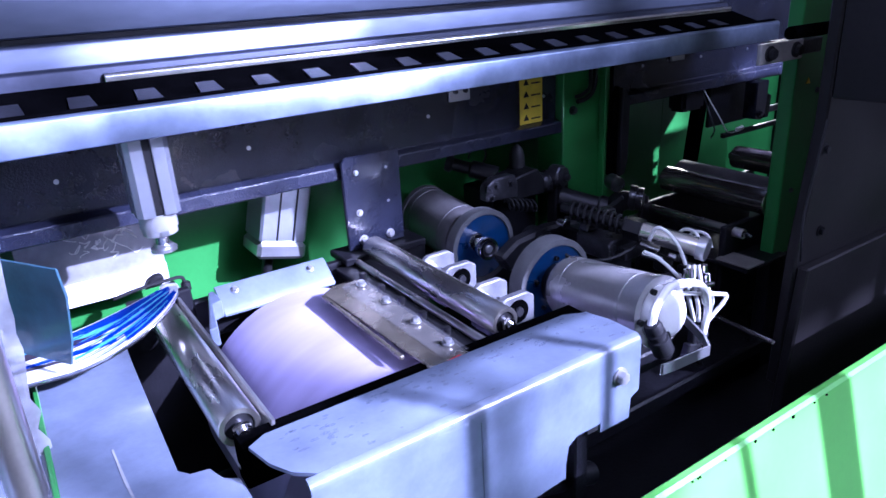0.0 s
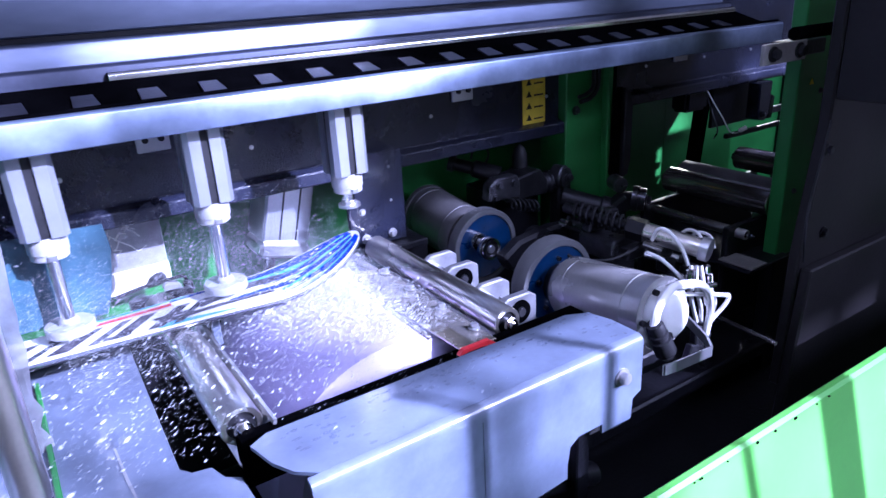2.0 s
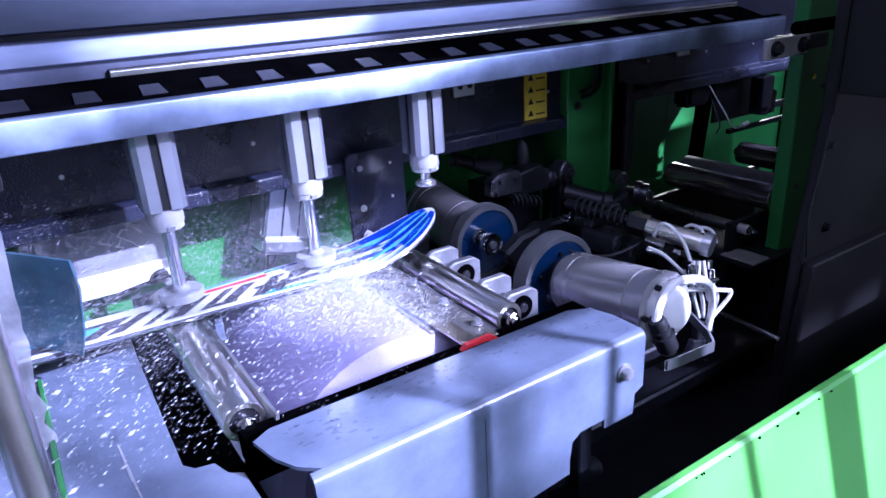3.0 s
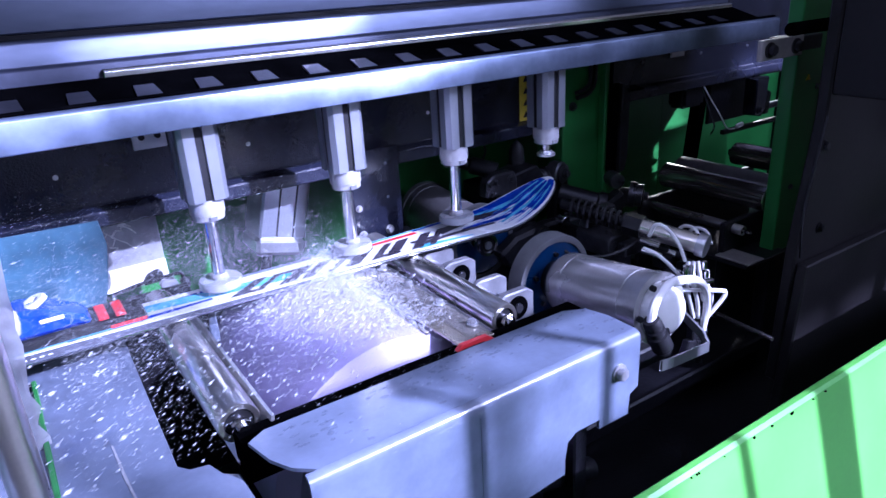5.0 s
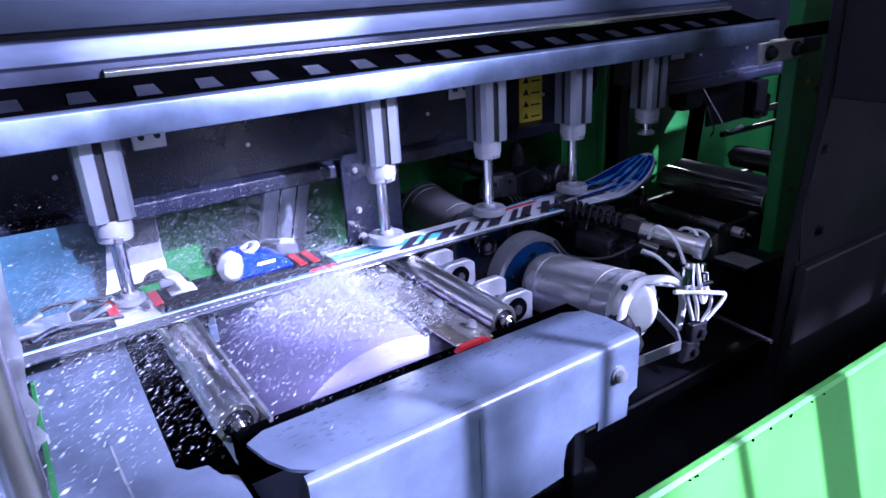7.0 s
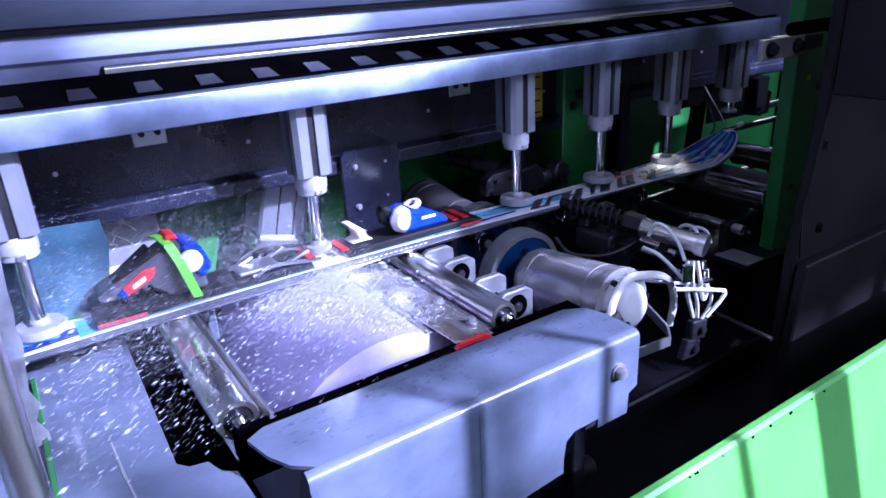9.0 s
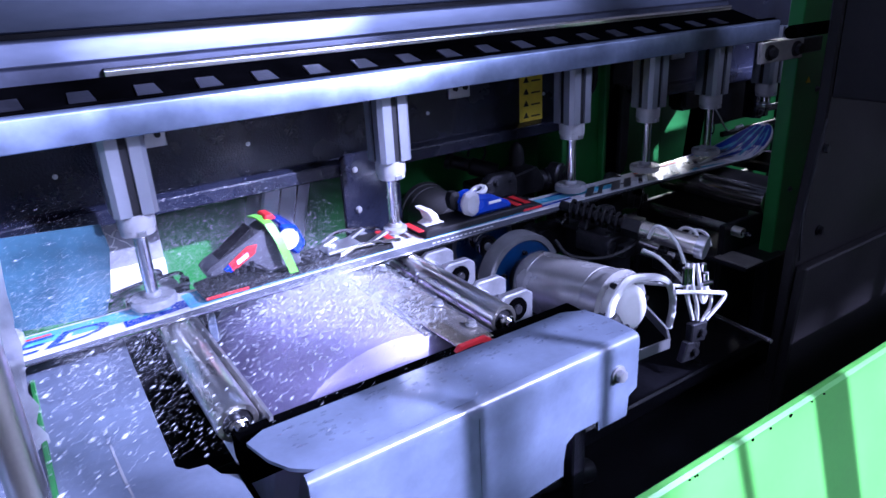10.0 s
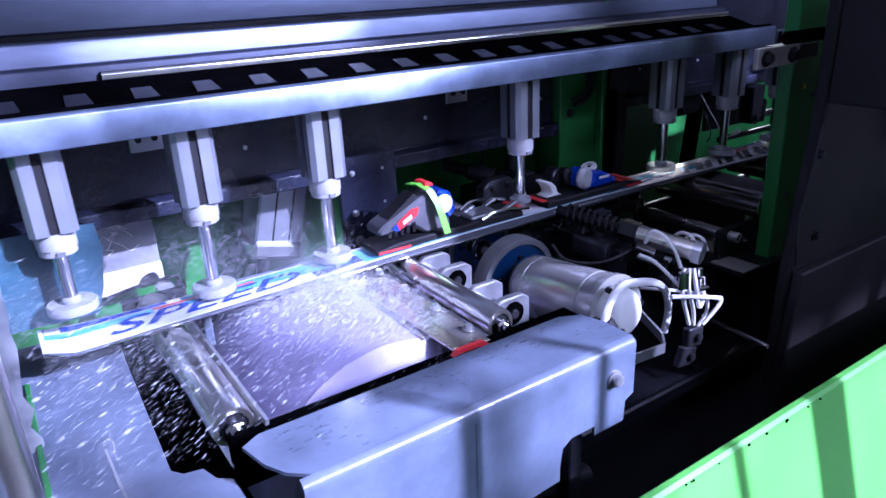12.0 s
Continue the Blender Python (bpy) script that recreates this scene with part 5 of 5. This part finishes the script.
def left_end():
    """Curtain, flap and backing plates at the entry."""
    c = thing("entry_curtain", (-0.10, 0.79, 0.90), "milky torn plastic entry curtain, wet", "curtain")
    rnd = random.Random(3)
    for k, (x0, x1) in enumerate(((-0.24, -0.155), (-0.165, -0.085), (-0.095, -0.022))):
        bm = bmesh.new()
        grid = []
        for i in range(11):
            row = []
            for j in range(17):
                u, v = i / 10, j / 16
                z = 1.235 - 0.285 * v + (0.008 * rnd.uniform(-1, 1) if j == 16 else 0)
                fray = (0.006 * rnd.uniform(-1, 1) * v if i in (0, 10) else 0.0)
                yy = 0.80 - 0.012 * k + 0.010 * math.sin(u * 6 + k * 2 + v * 3) * v + 0.0025 * rnd.uniform(-1, 1) - 0.03 * v
                row.append(bm.verts.new((x0 + (x1 - x0) * u + fray - 0.012 * v, yy, z)))
            grid.append(row)
        for p, q in zip(grid, grid[1:]):
            for j in range(16):
                bm.faces.new((p[j], p[j + 1], q[j + 1], q[j]))
        bmesh.ops.solidify(bm, geom=bm.faces[:], thickness=0.003)
        part("strip", bm, CURTAIN, c)
    part("hanger", box(-0.26, -0.01, 0.765, 0.815, 1.232, 1.2475, 0.002), BLACKWET, c)
    solid("entry_post", cyl((-0.042, 0.50, 0.621), (-0.042, 0.50, 1.30), 0.013, seg=24, b=0.002), ROLLER, "round steel entry post", "post")
    solid("green_sill", box(-0.038, -0.032, 0.60, 0.90, 0.9585, 0.963, 0.001), GREEN, "green painted sill at the entry", "trim", kind="structure")
    p = solid("backing_plate", box(-0.02, 0.186, 1.145, 1.15, 0.985, 1.098, 0.001), GREYPLATE, "dull grey backing plate, water stained", "plate")
    part("white_strip", box(0.02, 0.186, 1.138, 1.1445, 0.955, 0.992, 0.001), WHITEPL, p, "white plastic strip")
    rnd = random.Random(8)
    bm = bmesh.new()
    for k in range(16):
        x, z = rnd.uniform(0.045, 0.135), rnd.uniform(1.040, 1.068)
        pts = []
        for j in range(5):
            pts.append((x, 1.1446, z))
            x, z = x + rnd.uniform(-0.012, 0.014), z + rnd.uniform(-0.012, 0.012)
        pipe(pts, rnd.uniform(0.0006, 0.0013), 5, 4, bm)
    tagged(part("lime_stain", bm, WHITEPL, p, "dried white water marks"), kind="stuff")
    # slanting profile cylinder behind the beam
    a = thing("slanted_cylinder", (0.37, 1.15, 0.93), "slanting grey profile cylinder behind the beam", "pneumatic cylinder")
    m = Matrix.Translation((0.372, 1.15, 0.955)) @ Euler((0, radians(14), 0)).to_matrix().to_4x4()
    for nm, bm, mt in (("barrel", box(-0.043, 0.043, -0.040, 0.040, 0.03, 0.19, 0.004), CYLALU), ("head", box(-0.045, 0.045, -0.042, 0.042, 0.0, 0.0298, 0.006), ALU), ("rod", cyl((-0.01, 0, -0.09), (-0.01, 0, 0.0), 0.010, seg=18), DARKSTEEL)):
        bm.transform(m)
        part(nm, bm, mt, a)
    for x in (-0.012, 0.018):
        bm = box(x - 0.0015, x + 0.0015, -0.0412, -0.0398, 0.034, 0.188, 0)
        bm.transform(m)
        part("slot", bm, DARKSTEEL, a)
    s = thing("spray_bracket", (0.19, 1.07, 0.93), "small grey spray head with black hose", "spray head")
    part("bracket", prism([(0.154, 0.986), (0.162, 0.99), (0.18, 0.986), (0.192, 0.957), (0.183, 0.947), (0.164, 0.958)], "y", 1.046, 1.056, 0.002), GREYPLATE, s, "grey bracket plate")
    part("clamp", prism([(0.133, 0.987), (0.141, 1.0), (0.153, 1.005), (0.164, 1.004), (0.164, 0.992), (0.157, 0.988)], "y", 1.050, 1.068, 0.003), DARKSTEEL, s, "dark ridged clamp")
    part("hose", pipe([(0.088, 1.05, 0.987), (0.129, 1.05, 0.993), (0.171, 1.05, 0.995), (0.188, 1.05, 0.994), (0.192, 1.05, 0.985)], 0.0028, 7), RUBBER, s, "thin dark hose")
    part("sleeve", cyl((0.192, 1.046, 0.987), (0.192, 1.044, 0.971), 0.0075, seg=16, b=0.002), RUBBER, s, "black hose sleeve")
    part("nozzle", lathe((0.192, 1.044, 0.971), (0.191, 1.036, 0.923), [(0, 0.004), (0, 0.0055), (0.3, 0.0055), (0.34, 0.0075), (0.6, 0.0075), (0.64, 0.006), (1, 0.006), (1, 0.002)], 18), CHROME, s, "bright metal nozzle")
    part("nozzle_block", cyl((0.193, 1.034, 0.928), (0.216, 1.034, 0.915), 0.010, seg=14, b=0.002), ALU, s, "metal nozzle block")
    part("stem", box(0.165, 0.18, 1.058, 1.068, 0.92, 0.985, 0.001), DARKSTEEL, s)



GREYPLATE = mat("dull_grey_plate", (0.33, 0.335, 0.36), 0.35, 0.3, 0.3, 14, 0.2, 90)


def flap():
    t = thing("entry_flap", (-0.07, 0.93, 1.01), "teal translucent plastic splash flap at the entry, scratched", "flap")
    part("sheet", prism([(-0.07, 1.020), (-0.07, 1.142), (0.084, 1.134), (0.088, 1.10), (0.078, 1.045), (0.066, 1.012)], "y", 0.929, 0.932, 0.0006), TEAL, t)
    part("mount_strip", box(-0.075, -0.066, 0.926, 0.935, 1.02, 1.145, 0.001), DARKSTEEL, t, "dark clamping strip")
    return t


edge_station()
far_station()
front_cover()
left_end()
FLAP = flap()


SPRAYMAT = mat("white_water_spray", (0.80, 0.83, 0.90), 0.15, 0.0, 0.0, 20, 0.0, 200, 0.02, alpha=0.42)


def droplets(name, label, count, seed, place, size):
    """One cloud of flying drops: slim eight-faced grains drawn out along their flight."""
    rnd = random.Random(seed)
    vs, fs = [], []
    for k in range(count):
        p = Vector(place(rnd))
        d = Vector((-1.0, rnd.gauss(-0.45, 0.22), rnd.gauss(-0.15, 0.20))).normalized()
        u = d.orthogonal().normalized()
        v = d.cross(u)
        r = size * math.exp(rnd.gauss(0, 0.6))
        n = r * rnd.uniform(1.2, 3.0)
        i = len(vs)
        vs += [p + d * n, p + u * r, p + v * r, p - u * r, p - v * r, p - d * n]
        fs += [(i, i + 1, i + 2), (i, i + 2, i + 3), (i, i + 3, i + 4), (i, i + 4, i + 1), (i + 5, i + 2, i + 1), (i + 5, i + 3, i + 2), (i + 5, i + 4, i + 3), (i + 5, i + 1, i + 4)]
    me = bpy.data.meshes.new(name)
    me.from_pydata([tuple(v) for v in vs], [], fs)
    me.materials.append(SPRAYMAT)
    me.polygons.foreach_set("use_smooth", [True] * len(me.polygons))
    return tagged(new(name, me), label, "water spray", "water spray clouds", "stuff")


def low_spray(rnd):
    s = rnd.random() ** 0.8
    x = 0.30 - 0.38 * s
    return (x, rnd.uniform(0.60, 0.90), 1.0 + rnd.gauss(-0.005, 0.018) + 0.02 * s - 0.055 * s * s)


def high_spray(rnd):
    s = rnd.random()
    x = 0.40 - 0.48 * s
    return (x, rnd.uniform(0.84, 1.10), 1.0 + abs(rnd.gauss(0.0, 0.055)) + 0.015 * s)


def nip_spray(rnd):
    return (0.372 + rnd.gauss(0, 0.028), 0.93 - 0.30 * rnd.random() ** 1.6, 1.000 + abs(rnd.gauss(0, 0.016)))


def meet_spray(rnd):
    u = abs(rnd.gauss(0, 0.09))
    return (0.375 - u, 0.86 - abs(rnd.gauss(0, 0.11)), 1.002 + abs(rnd.gauss(0, 0.010)) - 0.9 * u * u)


def front_spray(rnd):
    return (0.36 - 0.36 * rnd.random() ** 0.8, rnd.uniform(0.72, 0.90), 1.004 + abs(rnd.gauss(0, 0.042)))


def skin_spray(rnd):
    a = rnd.uniform(-0.35, 0.55)
    return (STONE_X - (STONE_R + 0.006) * math.sin(a), rnd.uniform(0.64, 0.92), STONE_Z + (STONE_R + 0.006) * math.cos(a) + abs(rnd.gauss(0, 0.006)))


SPRAY = []
for k in range(5):
    SPRAY.append(droplets("water_spray", "white water drops thrown off the turning stone", 400, 10 + k, low_spray, 0.00045))
for k in range(5):
    SPRAY.append(droplets("water_mist", "fine white water mist behind the ski", 17000, 30 + k, high_spray, 0.00013))
for k in range(3):
    SPRAY.append(droplets("water_mist", "fine white water mist above the scraper plate", 9000, 50 + k, nip_spray, 0.00020))
for k in range(3):
    SPRAY.append(droplets("water_mist", "thin white water mist before the ski", 9000, 90 + k, front_spray, 0.00012))
for k in range(3):
    SPRAY.append(droplets("water_mist", "dense white water mist where the ski meets the stone", 6500, 80 + k, meet_spray, 0.00024))
for k in range(3):
    SPRAY.append(droplets("water_mist", "fine white water mist over the collecting tray", 1500, 60 + k, low_spray, 0.00013))
for k in range(2):
    SPRAY.append(droplets("water_spray", "white water drops dancing on the stone", 700, 70 + k, skin_spray, 0.0005))


def sparks():
    """Glowing grains thrown off the edge grinder, and their short flight."""
    rnd = random.Random(21)
    bm = bmesh.new()
    for k in range(18):
        p = Vector((rnd.uniform(-0.06, 0.10), rnd.uniform(-0.03, 0.03), rnd.uniform(-0.05, 0.05)))
        d = Vector((-1, rnd.uniform(-0.2, 0.2), 0.45 + rnd.uniform(-0.25, 0.2))).normalized()
        cyl(p, p + d * rnd.uniform(0.006, 0.020), 0.0004, 0.0008, 5, bm=bm)
    return solid("grinding_sparks", bm, SPARK, "orange glowing grinding sparks in flight", "sparks", at=(0, 0, 0), kind="stuff")


SPARK = bpy.data.materials.new("glowing_spark")
SPARK.use_nodes = True
SPARK.node_tree.nodes["Principled BSDF"].inputs["Base Color"].default_value = (0.5, 0.15, 0.05, 1)
SPARK.node_tree.nodes["Principled BSDF"].inputs["Emission Color"].default_value = (1.0, 0.42, 0.16, 1)
SPARK.node_tree.nodes["Principled BSDF"].inputs["Emission Strength"].default_value = 3.0
SPARKS = sparks()


# ---- what moves ----
TIMES = [0, 0.1] + [0.5 * k for k in range(1, 24)] + [11.9, 12]


def motions():
    def sink(t):
        return -0.012 * max(0.0, min(1.0, (1.3 - t) / 1.0))

    walk(SKI, [(t, pose(LEAD + SPEED * t, CYL_Y - 0.009, 1.0 + sink(t))) for t in TIMES])
    for ob, (off, d) in zip(CYLS, OFFSETS):
        walk(ob, [(t, pose(LEAD + SPEED * t + off, CYL_Y, 1.0)) for t in TIMES])

    def lift(t):
        s = max(0.0, min(1.0, (t - 1.10) / 1.00))
        return -LOW + LOW * s * s * (3 - 2 * s)

    rows = []
    for k in range(121):
        t = k / 10
        rows.append((t, pose(STONE_X, 0.79, STONE_Z + lift(t), 0, 71 * k, 0)))
    walk(STONE_OB, rows)
    walk(PLATE, [(t, pose(0.408 + 0.038 * (lift(t) / LOW + 1), 0.735, 0.979 + 0.008 * (lift(t) / LOW + 1), 0, 6 * (lift(t) / LOW + 1), 0)) for t in [0, 1.1, 1.3, 1.5, 1.7, 1.9, 2.1, 2.3, 5, 12]])
    for ob, x, y, r in ((ROLL_A, 0.139, 0.8115, 0.023), (ROLL_B, 0.497, 0.8115, 0.021)):
        rows = []
        for k in range(121):
            t = k / 10
            a = 360 * SPEED * max(0, t - 0.3) / (2 * math.pi * r)
            rows.append((t, Matrix.Translation((x, y, 1.0 - r)) @ pose(0, 0, 0, 0, a, 0) @ Matrix.Translation((0, 0, -r))))
        walk(ob, rows)

    def push(t):
        for a, b, u, v in ((0, 5.7, 0, 0), (5.7, 6.6, 0, 0.66), (6.6, 8.9, 0.66, 0.95), (8.9, 12, 0.95, 1.0)):
            if a <= t <= b:
                s = (t - a) / (b - a)
                return u + (v - u) * s * s * (3 - 2 * s)
        return 1.0

    walk(GRIND_A, [(t, pose(0.715 - 0.030 * push(t), 0.780 + 0.045 * push(t), 0.923)) for t in [0, 5.6, 5.8, 6.0, 6.2, 6.4, 6.6, 7.0, 7.5, 8, 8.5, 9, 10, 11, 12]])
    walk(GRIND_B, [(t, pose(0.706, 0.965, 0.938)) for t in (0, 12)])
    walk(SPARKS, [(t, pose(x, 1.0, z)) for t, x, z in ((0, 0.80, 0.50), (5.65, 0.80, 0.50), (5.75, 0.74, 0.85), (5.85, 0.70, 0.99), (6.0, 0.46, 1.20), (6.2, 0.54, 1.09), (6.5, 0.62, 0.98), (6.8, 0.70, 0.75), (7.0, 0.80, 0.50), (12, 0.80, 0.50))])
    rnd = random.Random(99)
    for k, ob in enumerate(SPRAY):
        rows = []
        start = 1.12 + 0.06 * (k % 5)
        for j in range(122):
            t = max(0.0, min(12.0, j / 10 - 0.05))
            up = max(0.0, min(1.0, (t - start) / 0.5))
            away = 1 - up * up * (3 - 2 * up)
            sway = 0.011 * (1 if (j + k) % 2 else -1) * rnd.uniform(0.6, 1.2)
            rows.append((t, pose(sway - 0.38 * away, 0.45 * sway + rnd.uniform(-0.003, 0.003), -0.22 * away + 0.2 * sway + rnd.uniform(-0.002, 0.002))))
        walk(ob, rows)
    swing = ((0, -54), (0.3, -40), (0.6, 3), (0.9, -20), (1.2, -66), (1.6, -44), (2.0, 4), (2.4, 2), (2.7, -20), (3.0, -50), (3.4, -44), (4.4, -10), (4.9, 5), (5.5, 2), (6.2, 5), (7.0, 6), (8.0, 5), (8.9, 2), (9.5, -9), (10.2, -2), (11.0, -11), (12, 5))
    walk(FLAP, [(t, pose(-0.07, 0.93, 1.01, 0, 0, rz)) for t, rz in swing])


motions()
